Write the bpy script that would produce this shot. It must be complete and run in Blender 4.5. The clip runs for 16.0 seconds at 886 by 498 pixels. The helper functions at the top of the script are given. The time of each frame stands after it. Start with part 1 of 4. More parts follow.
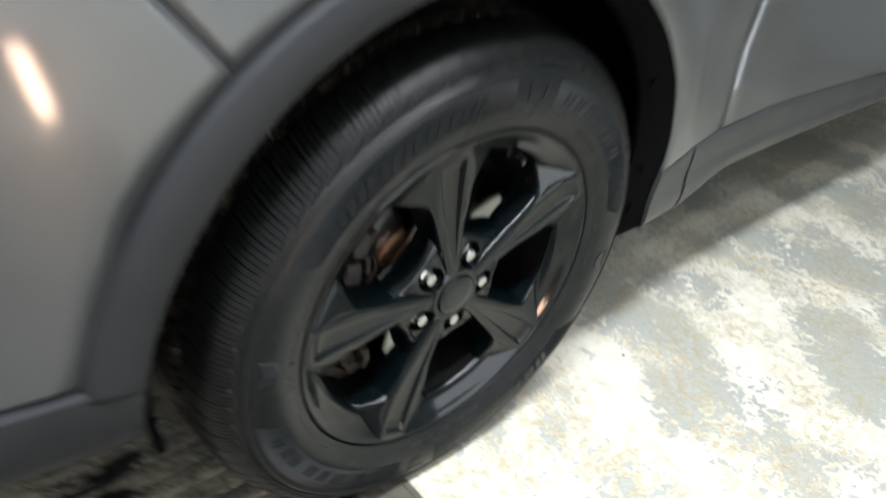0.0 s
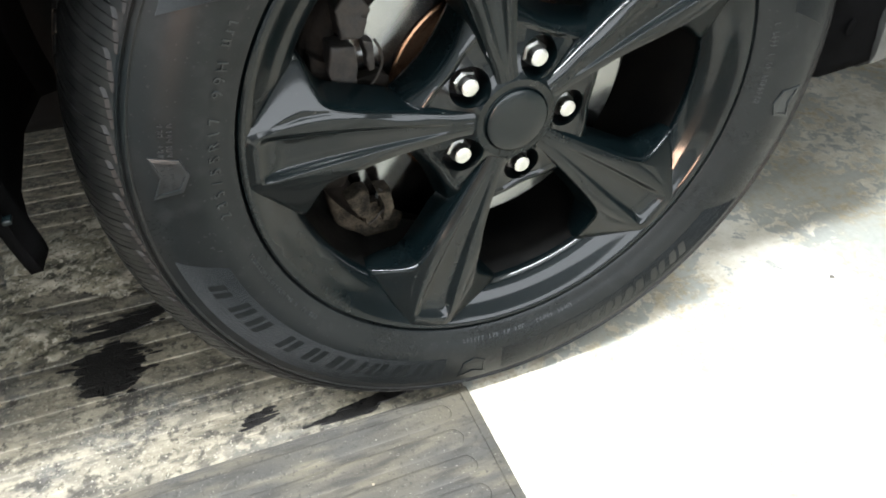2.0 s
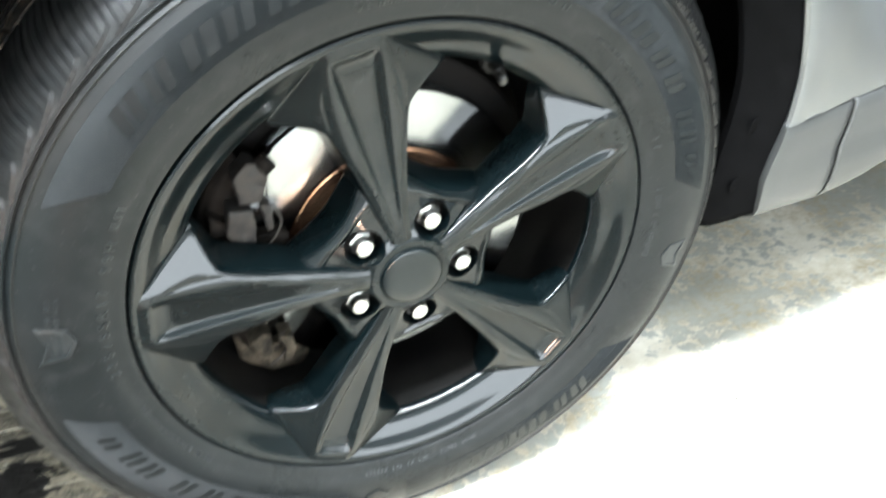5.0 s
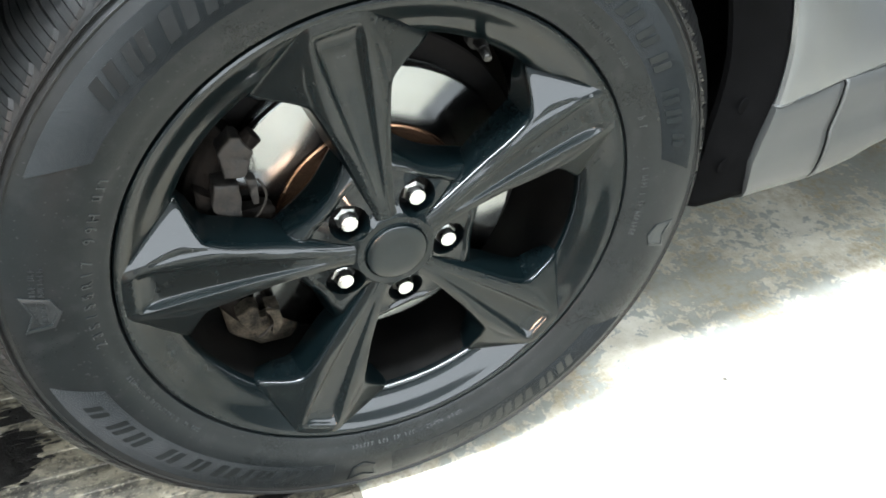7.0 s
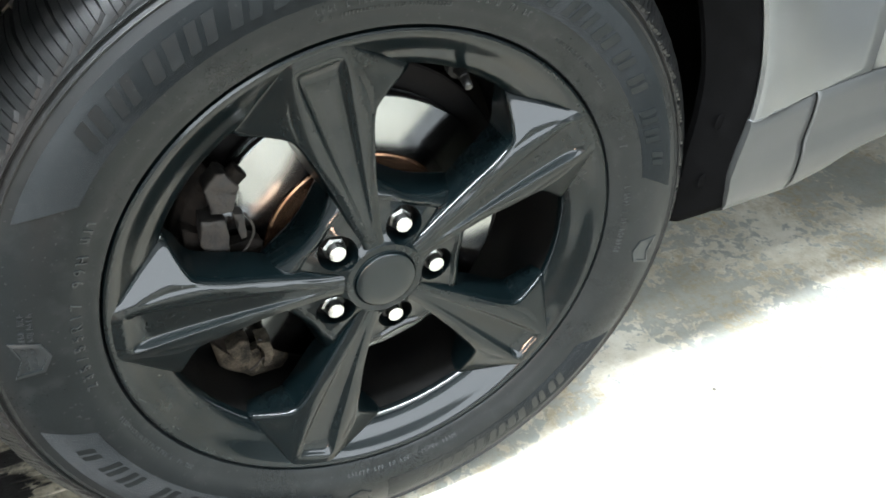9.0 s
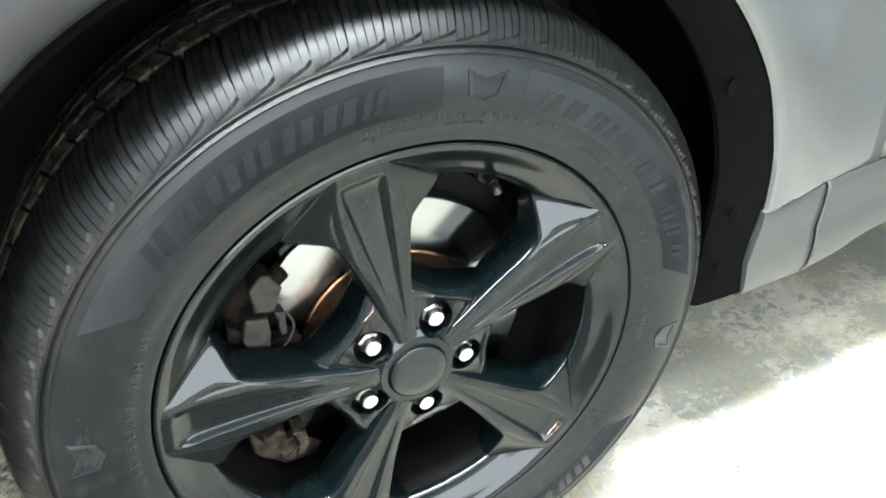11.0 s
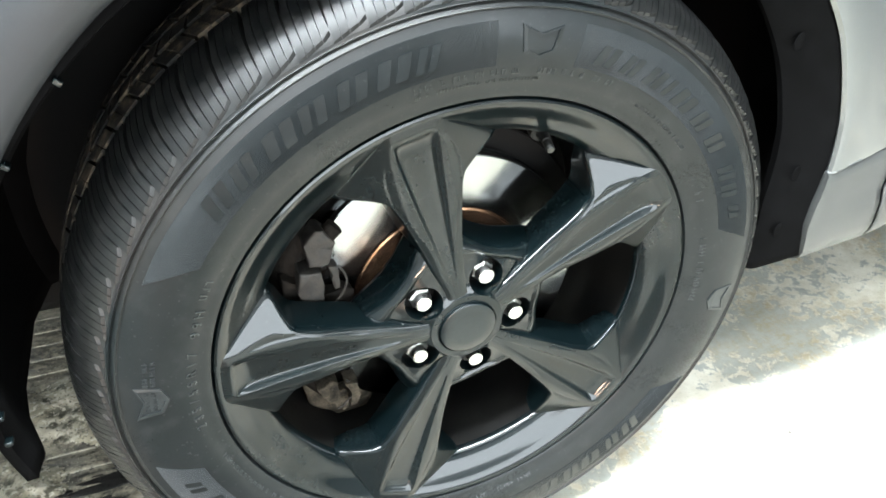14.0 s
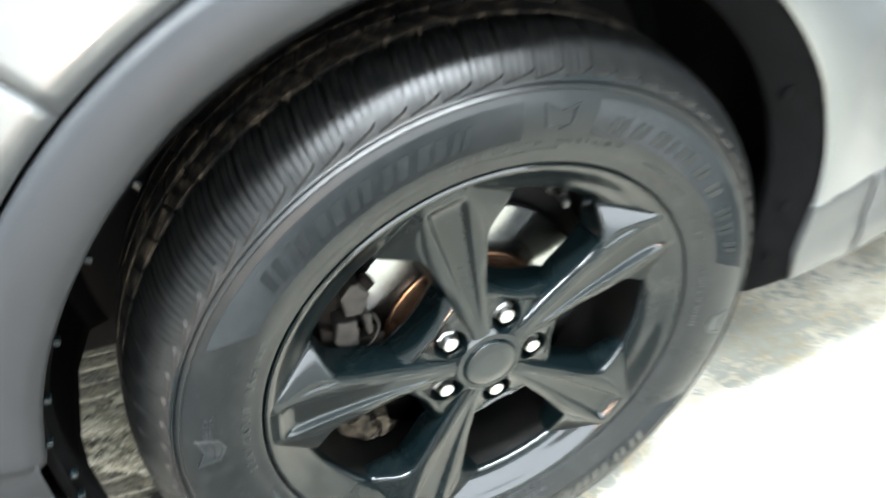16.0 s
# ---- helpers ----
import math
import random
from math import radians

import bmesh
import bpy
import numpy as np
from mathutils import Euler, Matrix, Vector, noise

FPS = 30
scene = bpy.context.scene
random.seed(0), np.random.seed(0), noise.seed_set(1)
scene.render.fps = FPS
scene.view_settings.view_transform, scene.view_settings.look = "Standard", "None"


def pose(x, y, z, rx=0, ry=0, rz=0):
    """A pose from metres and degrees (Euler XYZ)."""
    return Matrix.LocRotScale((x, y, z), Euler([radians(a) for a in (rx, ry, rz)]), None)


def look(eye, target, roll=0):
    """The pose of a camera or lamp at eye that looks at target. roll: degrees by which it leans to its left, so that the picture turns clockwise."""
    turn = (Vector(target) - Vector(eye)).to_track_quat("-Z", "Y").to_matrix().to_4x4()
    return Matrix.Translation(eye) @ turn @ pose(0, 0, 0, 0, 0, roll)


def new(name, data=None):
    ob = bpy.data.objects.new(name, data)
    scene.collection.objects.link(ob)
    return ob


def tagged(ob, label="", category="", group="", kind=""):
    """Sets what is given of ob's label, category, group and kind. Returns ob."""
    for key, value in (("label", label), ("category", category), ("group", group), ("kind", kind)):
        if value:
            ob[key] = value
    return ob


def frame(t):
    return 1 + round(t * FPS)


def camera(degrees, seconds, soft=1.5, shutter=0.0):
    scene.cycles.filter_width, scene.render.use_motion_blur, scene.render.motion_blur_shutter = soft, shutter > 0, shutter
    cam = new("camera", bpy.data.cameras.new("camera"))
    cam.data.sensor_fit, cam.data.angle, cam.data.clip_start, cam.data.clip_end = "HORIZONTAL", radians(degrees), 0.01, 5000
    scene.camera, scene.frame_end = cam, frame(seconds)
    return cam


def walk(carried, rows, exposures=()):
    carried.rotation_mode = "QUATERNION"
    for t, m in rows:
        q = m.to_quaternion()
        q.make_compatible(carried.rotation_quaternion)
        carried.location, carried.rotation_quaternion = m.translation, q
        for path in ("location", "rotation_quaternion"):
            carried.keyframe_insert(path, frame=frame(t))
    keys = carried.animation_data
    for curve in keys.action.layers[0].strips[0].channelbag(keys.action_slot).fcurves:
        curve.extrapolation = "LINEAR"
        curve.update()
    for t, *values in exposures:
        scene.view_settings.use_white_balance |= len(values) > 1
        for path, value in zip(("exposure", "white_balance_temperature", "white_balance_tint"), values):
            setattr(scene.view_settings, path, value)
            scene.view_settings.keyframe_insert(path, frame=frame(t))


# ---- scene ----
LENS = 63.8
WHEEL_Z = 0.333
cam = camera(LENS, 16.0, soft=1.7, shutter=1.0)
ROWS = [
    (0.0, (-0.5530, -0.4860, 0.8730), (0.6710, 0.6590, -0.2170), 11.30),
    (0.1, (-0.5230, -0.4400, 0.8520), (0.7070, 0.6590, -0.2780), 13.50),
    (0.3, (-0.4450, -0.4050, 0.8470), (0.7010, 0.7200, -0.3450), 12.10),
    (0.5, (-0.3735, -0.4138, 0.8269), (-0.0133, 0.0055, 0.3973), 8.24),
    (1.0, (-0.2490, -0.4460, 0.7660), (0.3770, 0.9300, -0.5440), 3.00),
    (1.5, (-0.2555, -0.4632, 0.6544), (-0.0284, 0.0369, 0.2205), 3.96),
    (2.0, (-0.2694, -0.4692, 0.6379), (-0.0520, 0.0182, 0.1848), 2.43),
    (2.5, (-0.2477, -0.4670, 0.6504), (0.0029, 0.0424, 0.2409), 2.68),
    (3.0, (-0.2176, -0.4478, 0.7086), (0.0650, 0.0832, 0.3507), 4.07),
    (3.5, (-0.2092, -0.4457, 0.7341), (0.0759, 0.0880, 0.3821), 4.93),
    (4.0, (-0.2076, -0.4489, 0.7378), (0.0777, 0.0833, 0.3836), 4.94),
    (4.5, (-0.2035, -0.4572, 0.7325), (0.0669, 0.0561, 0.3408), 5.62),
    (5.0, (-0.2057, -0.4630, 0.7237), (0.0540, 0.0432, 0.3159), 5.87),
    (5.2, (-0.2078, -0.4685, 0.7178), (0.0375, 0.0371, 0.3005), 5.54),
    (7.3, (-0.1913, -0.4750, 0.7260), (0.0658, 0.0198, 0.3029), 6.84),
    (7.5, (-0.1959, -0.4720, 0.7234), (0.0738, 0.0220, 0.3071), 6.75),
    (8.0, (-0.1942, -0.4706, 0.7259), (0.0730, 0.0291, 0.3149), 5.79),
    (8.5, (-0.1953, -0.4740, 0.7315), (0.0719, 0.0284, 0.3239), 5.12),
    (9.0, (-0.1961, -0.4726, 0.7341), (0.0742, 0.0270, 0.3250), 5.03),
    (9.5, (-0.1933, -0.4607, 0.7521), (0.0952, 0.0556, 0.3776), 3.99),
    (9.7, (-0.1996, -0.4515, 0.7737), (0.0954, 0.0758, 0.4204), 3.62),
    (11.8, (-0.2179, -0.4781, 0.7827), (0.0267, 0.0515, 0.3958), 2.90),
    (12.0, (-0.2053, -0.4751, 0.7865), (0.0346, 0.0523, 0.3938), 2.62),
    (12.5, (-0.2071, -0.4720, 0.7841), (0.0325, 0.0550, 0.3905), 2.46),
    (13.0, (-0.2130, -0.4752, 0.7805), (0.0116, 0.0575, 0.3857), 2.02),
    (13.5, (-0.2191, -0.4717, 0.7777), (0.0063, 0.0591, 0.3809), 2.46),
    (14.0, (-0.2200, -0.4727, 0.7776), (-0.0008, 0.0598, 0.3796), 2.02),
    (14.5, (-0.2229, -0.4701, 0.7749), (-0.0026, 0.0613, 0.3761), 1.83),
    (15.0, (-0.2207, -0.4700, 0.7790), (-0.0024, 0.0617, 0.3795), 1.52),
    (15.5, (-0.2276, -0.4676, 0.7871), (-0.0072, 0.0614, 0.3851), 0.50),
    (15.8, (-0.2440, -0.4640, 0.8260), (0.3550, 1.0470, -0.3390), 1.20),
    (16.0, (-0.2640, -0.4640, 0.8550), (0.4060, 1.0120, -0.3160), 1.40),
]
walk(cam, [(t, look(e, a, r)) for t, e, a, r in ROWS],
     exposures=[(0.0, -0.95, 6600, 10), (0.4, -1.05, 6620, 10), (0.9, -0.9, 6680, 10), (1.5, -0.40, 6660, 10), (2.6, -0.18, 6620, 9), (3.5, 0.05, 6500, 8), (4.3, 0.48, 6500, 7), (5.2, 0.86, 6480, 7),
                (7.3, 0.25, 6480, 8), (9.7, 0.23, 6480, 8), (11.8, 0.84, 6500, 6), (15.3, 0.92, 6500, 6), (16.0, 1.0, 6480, 7)])

# ---- world and light: a closed garage under a strip light, with added fill ----
world = bpy.data.worlds.new("world")
scene.world = world
world.use_nodes = True
world.node_tree.nodes["Background"].inputs[0].default_value = (0.75, 0.85, 1.0, 1)
world.node_tree.nodes["Background"].inputs[1].default_value = 0.02

ROOM = (-4.2, 5.0, -2.3, 4.2, 2.75)
# Opening for an unseen fill lamp, added to brighten reflections in the wheel.
FILL_OPENING = (-1.00, 1.40, 0.20, 1.05)


LAMP_X = -1.1


def area_lamp(name, m, sx, sy, power, colour):
    d = bpy.data.lights.new(name, "AREA")
    d.shape, d.size, d.size_y, d.energy, d.color = "RECTANGLE", sx, sy, power, colour
    ob = new(name, d)
    ob.matrix_world = m
    return ob


area_lamp("strip_light_lamp", pose(LAMP_X, -0.54, 2.60), 3.4, 0.19, 290, (0.935, 1.0, 1.085))
# Added fill light; no window is known on this side.
area_lamp("added_fill_panel", pose(0.20, -2.42, 0.625, 90, 0, 0), 2.40, 0.85, 66, (0.93, 1.0, 1.08))
# Second strip, made up as fill for the floor under the car.
area_lamp("added_fill_strip", pose(-0.3, -1.22, 2.60), 2.4, 0.12, 22, (0.935, 1.0, 1.085))
area_lamp("work_lamp_bulb", look((-0.250, -1.38, 0.11), (-0.46, 0.0, 0.66), 24), 0.065, 0.19, 4.5, (1.0, 0.66, 0.48))


# ---- materials ----
def mat(name, c1, c2=None, rough=0.5, rough2=None, metal=0.0, scale=40.0, fine=400.0, bump=0.0, bump_scale=300.0, coat=0.0,
        coat_rough=0.05, spec=0.5, contrast=(0.35, 0.65), stretch=(1, 1, 1)):
    """Two-scale procedural surface: broad patches and fine grain mix two colours; roughness follows; fine bump."""
    m = bpy.data.materials.new(name)
    m.use_nodes = True
    nt = m.node_tree
    b = nt.nodes["Principled BSDF"]
    c2 = c2 or c1
    tc = nt.nodes.new("ShaderNodeTexCoord")
    mp = nt.nodes.new("ShaderNodeMapping")
    mp.inputs["Scale"].default_value = stretch
    nt.links.new(tc.outputs["Object"], mp.inputs[0])
    n1 = nt.nodes.new("ShaderNodeTexNoise")
    n1.inputs["Scale"].default_value, n1.inputs["Detail"].default_value = scale, 6
    n2 = nt.nodes.new("ShaderNodeTexNoise")
    n2.inputs["Scale"].default_value, n2.inputs["Detail"].default_value = fine, 3
    for n in (n1, n2):
        nt.links.new(mp.outputs[0], n.inputs["Vector"])
    mx = nt.nodes.new("ShaderNodeMix")
    mx.inputs[0].default_value = 0.35
    nt.links.new(n1.outputs["Fac"], mx.inputs[2])
    nt.links.new(n2.outputs["Fac"], mx.inputs[3])
    mr = nt.nodes.new("ShaderNodeMapRange")
    mr.inputs[1].default_value, mr.inputs[2].default_value = contrast
    nt.links.new(mx.outputs[0], mr.inputs[0])
    col = nt.nodes.new("ShaderNodeMix")
    col.data_type = "RGBA"
    col.inputs[6].default_value, col.inputs[7].default_value = (*c1, 1), (*c2, 1)
    nt.links.new(mr.outputs[0], col.inputs[0])
    nt.links.new(col.outputs[2], b.inputs["Base Color"])
    rr = nt.nodes.new("ShaderNodeMapRange")
    rr.inputs[3].default_value, rr.inputs[4].default_value = rough, rough if rough2 is None else rough2
    nt.links.new(mr.outputs[0], rr.inputs[0])
    nt.links.new(rr.outputs[0], b.inputs["Roughness"])
    b.inputs["Metallic"].default_value = metal
    b.inputs["Coat Weight"].default_value, b.inputs["Coat Roughness"].default_value = coat, coat_rough
    b.inputs["Specular IOR Level"].default_value = spec
    if bump:
        n3 = nt.nodes.new("ShaderNodeTexNoise")
        n3.inputs["Scale"].default_value, n3.inputs["Detail"].default_value = bump_scale, 4
        nt.links.new(mp.outputs[0], n3.inputs["Vector"])
        bp = nt.nodes.new("ShaderNodeBump")
        bp.inputs["Strength"].default_value, bp.inputs["Distance"].default_value = bump, 0.001
        nt.links.new(n3.outputs["Fac"], bp.inputs["Height"])
        nt.links.new(bp.outputs[0], b.inputs["Normal"])
    return m


RUBBER = mat("rubber", (0.0044, 0.0058, 0.0062), (0.0074, 0.0091, 0.0096), 0.25, 0.38, spec=0.20, scale=10, fine=900, bump=0.07, bump_scale=1200)
PATCH = mat("serrated_rubber", (0.0066, 0.0083, 0.0090), (0.0104, 0.0124, 0.0133), 0.34, 0.48, spec=0.20, scale=18, fine=1500, bump=0.1, bump_scale=2500)
LETTER = mat("raised_rubber", (0.0046, 0.0064, 0.0071), (0.0076, 0.0098, 0.0107), 0.34, 0.48, spec=0.10, scale=60, fine=900, bump=0.15, bump_scale=1200)
TREAD = mat("dusty_tread_rubber", (0.0024, 0.0028, 0.0029), (0.0090, 0.0087, 0.0083), 0.32, 0.50, spec=0.27, scale=60, fine=700, bump=0.16, bump_scale=1100, contrast=(0.4, 0.75))
DIRTY_TREAD = mat("muddy_tread_rubber", (0.003, 0.0028, 0.0026), (0.145, 0.108, 0.074), 0.7, 0.9, spec=0.2, scale=75, fine=420, bump=0.6, bump_scale=500, contrast=(0.50, 0.70))
GLOSS = mat("gloss_black_paint", (0.0008, 0.0022, 0.0026), (0.0015, 0.0034, 0.0039), 0.30, 0.38, spec=0.05, scale=18, fine=250, bump=0.006, bump_scale=40, coat=0.54, coat_rough=0.08)
CAPM = mat("satin_black_plastic", (0.0018, 0.0038, 0.0044), (0.0032, 0.0058, 0.0064), 0.18, 0.24, spec=0.32, scale=50, fine=800, bump=0.08, bump_scale=900)
# Brake dust, lifted further off black to paint in haze.
BARREL = mat("brake_dust_hazed_black", (0.0026, 0.0028, 0.0029), (0.0066, 0.0062, 0.0056), 0.32, 0.5, spec=0.12, scale=30)
ROTOR = mat("machined_steel", (0.215, 0.222, 0.220), (0.275, 0.282, 0.280), 0.15, 0.19, metal=1.0, scale=30, fine=600)
# Near black; on the hat face and ledge it carries painted shade.
DARK_IRON = mat("dark_iron", (0.003, 0.0027, 0.0024), (0.012, 0.0098, 0.008), 0.7, 0.9, spec=0.06, scale=70, fine=500, bump=0.6, bump_scale=350)
PRINT = mat("fine_raised_rubber", (0.008, 0.0102, 0.0110), (0.015, 0.0180, 0.0190), 0.28, 0.40, spec=0.42, scale=60, fine=900)
ZINC = mat("bright_zinc", (0.60, 0.60, 0.58), (0.44, 0.44, 0.42), 0.24, 0.34, metal=1.0, scale=90, fine=900, bump=0.03, bump_scale=900)
RUST = mat("rust_bronze_steel", (0.09, 0.052, 0.033), (0.25, 0.138, 0.083), 0.17, 0.27, metal=0.9, scale=40, fine=500, bump=0.1, bump_scale=400)
CAST = mat("cast_iron_dirty", (0.0040, 0.0036, 0.0032), (0.027, 0.0228, 0.0182), 0.6, 0.8, metal=0.2, contrast=(0.40, 0.62), scale=110, fine=500, bump=0.5, bump_scale=350)
# Brake dust plus bounced light, both painted in as a lighter brown.
LIT_DUSTY_CAST = mat("cast_iron_dusty_lit", (0.006, 0.0049, 0.0037), (0.060, 0.050, 0.036), 0.75, 0.95, spec=0.15, contrast=(0.38, 0.64), scale=95, fine=500, bump=0.6, bump_scale=350)
PLASTIC = mat("grained_grey_plastic", (0.011, 0.0122, 0.0136), (0.0165, 0.0178, 0.0195), 0.45, 0.6, spec=0.28, scale=14, fine=900, bump=0.12, bump_scale=1400)
LINER = mat("black_felt_liner", (0.0016, 0.0016, 0.0016), (0.0034, 0.0034, 0.0036), 0.85, 0.98, spec=0.03, scale=40, fine=700, bump=0.4, bump_scale=900)
PAINT = mat("silver_grey_paint", (0.088, 0.093, 0.094), (0.108, 0.113, 0.114), 0.34, 0.40, metal=0.55, scale=6, fine=1800, coat=0.9, coat_rough=0.09)
SILL = mat("darker_silver_sill", (0.033, 0.035, 0.0355), (0.046, 0.048, 0.047), 0.45, 0.6, metal=0.2, scale=9, fine=700, coat=0.2, coat_rough=0.25)
UNDER = mat("underbody_black", (0.003, 0.003, 0.003), (0.008, 0.0072, 0.0065), 0.8, 0.95, spec=0.08, scale=12)
WALLM = mat("grey_wall_paint", (0.52, 0.54, 0.55), (0.60, 0.62, 0.63), 0.6, 0.75, scale=2, fine=60, bump=0.1, bump_scale=60)
CEILM = mat("white_ceiling_board", (0.70, 0.70, 0.69), (0.76, 0.76, 0.75), 0.8, 0.9, scale=3, fine=80)
STEELBOX = mat("white_enamel", (0.75, 0.75, 0.74), (0.8, 0.8, 0.79), 0.35, 0.45, scale=8)
BRASS = mat("valve_metal", (0.07, 0.07, 0.068), (0.04, 0.04, 0.038), 0.35, 0.5, metal=1.0, scale=200)
DIRT = mat("sandy_dirt", (0.30, 0.25, 0.18), (0.46, 0.40, 0.30), 0.85, 0.95, scale=90, fine=900, bump=0.6, bump_scale=700)
def turned(m, amount):
    """Circular machining marks about the wheel's axle."""
    b = m.node_tree.nodes["Principled BSDF"]
    t = m.node_tree.nodes.new("ShaderNodeTangent")
    t.direction_type, t.axis = "RADIAL", "Y"
    b.inputs["Anisotropic"].default_value, b.inputs["Anisotropic Rotation"].default_value = amount, 0.25
    m.node_tree.links.new(t.outputs[0], b.inputs["Tangent"])


turned(ROTOR, 0.6)
turned(RUST, 0.7)


def browned(m, r0, r1, colour, amount):
    """Browner and lighter towards the tyre's shoulder, broken by noise."""
    nt = m.node_tree
    b = nt.nodes["Principled BSDF"]
    base = b.inputs["Base Color"].links[0].from_socket
    tc = nt.nodes.new("ShaderNodeTexCoord")
    flat = nt.nodes.new("ShaderNodeVectorMath")
    flat.operation = "MULTIPLY"
    flat.inputs[1].default_value = (1, 0, 1)
    nt.links.new(tc.outputs["Object"], flat.inputs[0])
    ln = nt.nodes.new("ShaderNodeVectorMath")
    ln.operation = "LENGTH"
    nt.links.new(flat.outputs[0], ln.inputs[0])
    ring = nt.nodes.new("ShaderNodeMapRange")
    ring.inputs[1].default_value, ring.inputs[2].default_value = r0, r1
    nt.links.new(ln.outputs["Value"], ring.inputs[0])
    n = nt.nodes.new("ShaderNodeTexNoise")
    n.inputs["Scale"].default_value, n.inputs["Detail"].default_value = 14, 6
    nt.links.new(tc.outputs["Object"], n.inputs["Vector"])
    nr = nt.nodes.new("ShaderNodeMapRange")
    nr.inputs[1].default_value, nr.inputs[2].default_value, nr.inputs[4].default_value = 0.35, 0.65, amount
    nt.links.new(n.outputs["Fac"], nr.inputs[0])
    mul = nt.nodes.new("ShaderNodeMath")
    mul.operation = "MULTIPLY"
    nt.links.new(ring.outputs[0], mul.inputs[0])
    nt.links.new(nr.outputs[0], mul.inputs[1])
    x = nt.nodes.new("ShaderNodeMix")
    x.data_type = "RGBA"
    nt.links.new(mul.outputs[0], x.inputs[0])
    nt.links.new(base, x.inputs[6])
    x.inputs[7].default_value = (*colour, 1)
    nt.links.new(x.outputs[2], b.inputs["Base Color"])


browned(RUBBER, 0.292, 0.312, (0.036, 0.030, 0.026), 0.38)


def specked(m, layers):
    """Pale grit and scuffs scattered over a surface: (scale, detail, from, to, amount, colour)."""
    nt = m.node_tree
    b = nt.nodes["Principled BSDF"]
    tc = nt.nodes.new("ShaderNodeTexCoord")
    for sc, detail, a, z, amount, colour in layers:
        n = nt.nodes.new("ShaderNodeTexNoise")
        n.inputs["Scale"].default_value, n.inputs["Detail"].default_value = sc, detail
        nt.links.new(tc.outputs["Object"], n.inputs["Vector"])
        r = nt.nodes.new("ShaderNodeMapRange")
        r.inputs[1].default_value, r.inputs[2].default_value, r.inputs[4].default_value = a, z, amount
        nt.links.new(n.outputs["Fac"], r.inputs[0])
        x = nt.nodes.new("ShaderNodeMix")
        x.data_type = "RGBA"
        nt.links.new(r.outputs[0], x.inputs[0])
        nt.links.new(b.inputs["Base Color"].links[0].from_socket, x.inputs[6])
        x.inputs[7].default_value = (*colour, 1)
        nt.links.new(x.outputs[2], b.inputs["Base Color"])


for rubber in (RUBBER, PATCH, LETTER):
    specked(rubber, ((330, 1, 0.70, 0.76, 0.42, (0.050, 0.051, 0.050)), (60, 5, 0.56, 0.72, 0.30, (0.024, 0.025, 0.025)), (38, 6, 0.56, 0.70, 0.55, (0.0035, 0.0045, 0.0050))))
specked(GLOSS, ((420, 1, 0.745, 0.79, 0.5, (0.05, 0.05, 0.047)),))
OIL = mat("wet_tar", (0.004, 0.004, 0.004), (0.02, 0.018, 0.016), 0.25, 0.7, scale=160, fine=900, bump=0.9, bump_scale=500)
PEBBLE = mat("grey_brown_stone", (0.11, 0.10, 0.085), (0.20, 0.185, 0.16), 0.7, 0.85, scale=400, fine=1500, bump=0.4, bump_scale=900)
STRAW = mat("dry_straw", (0.5, 0.43, 0.28), (0.62, 0.55, 0.38), 0.7, 0.8, scale=200)


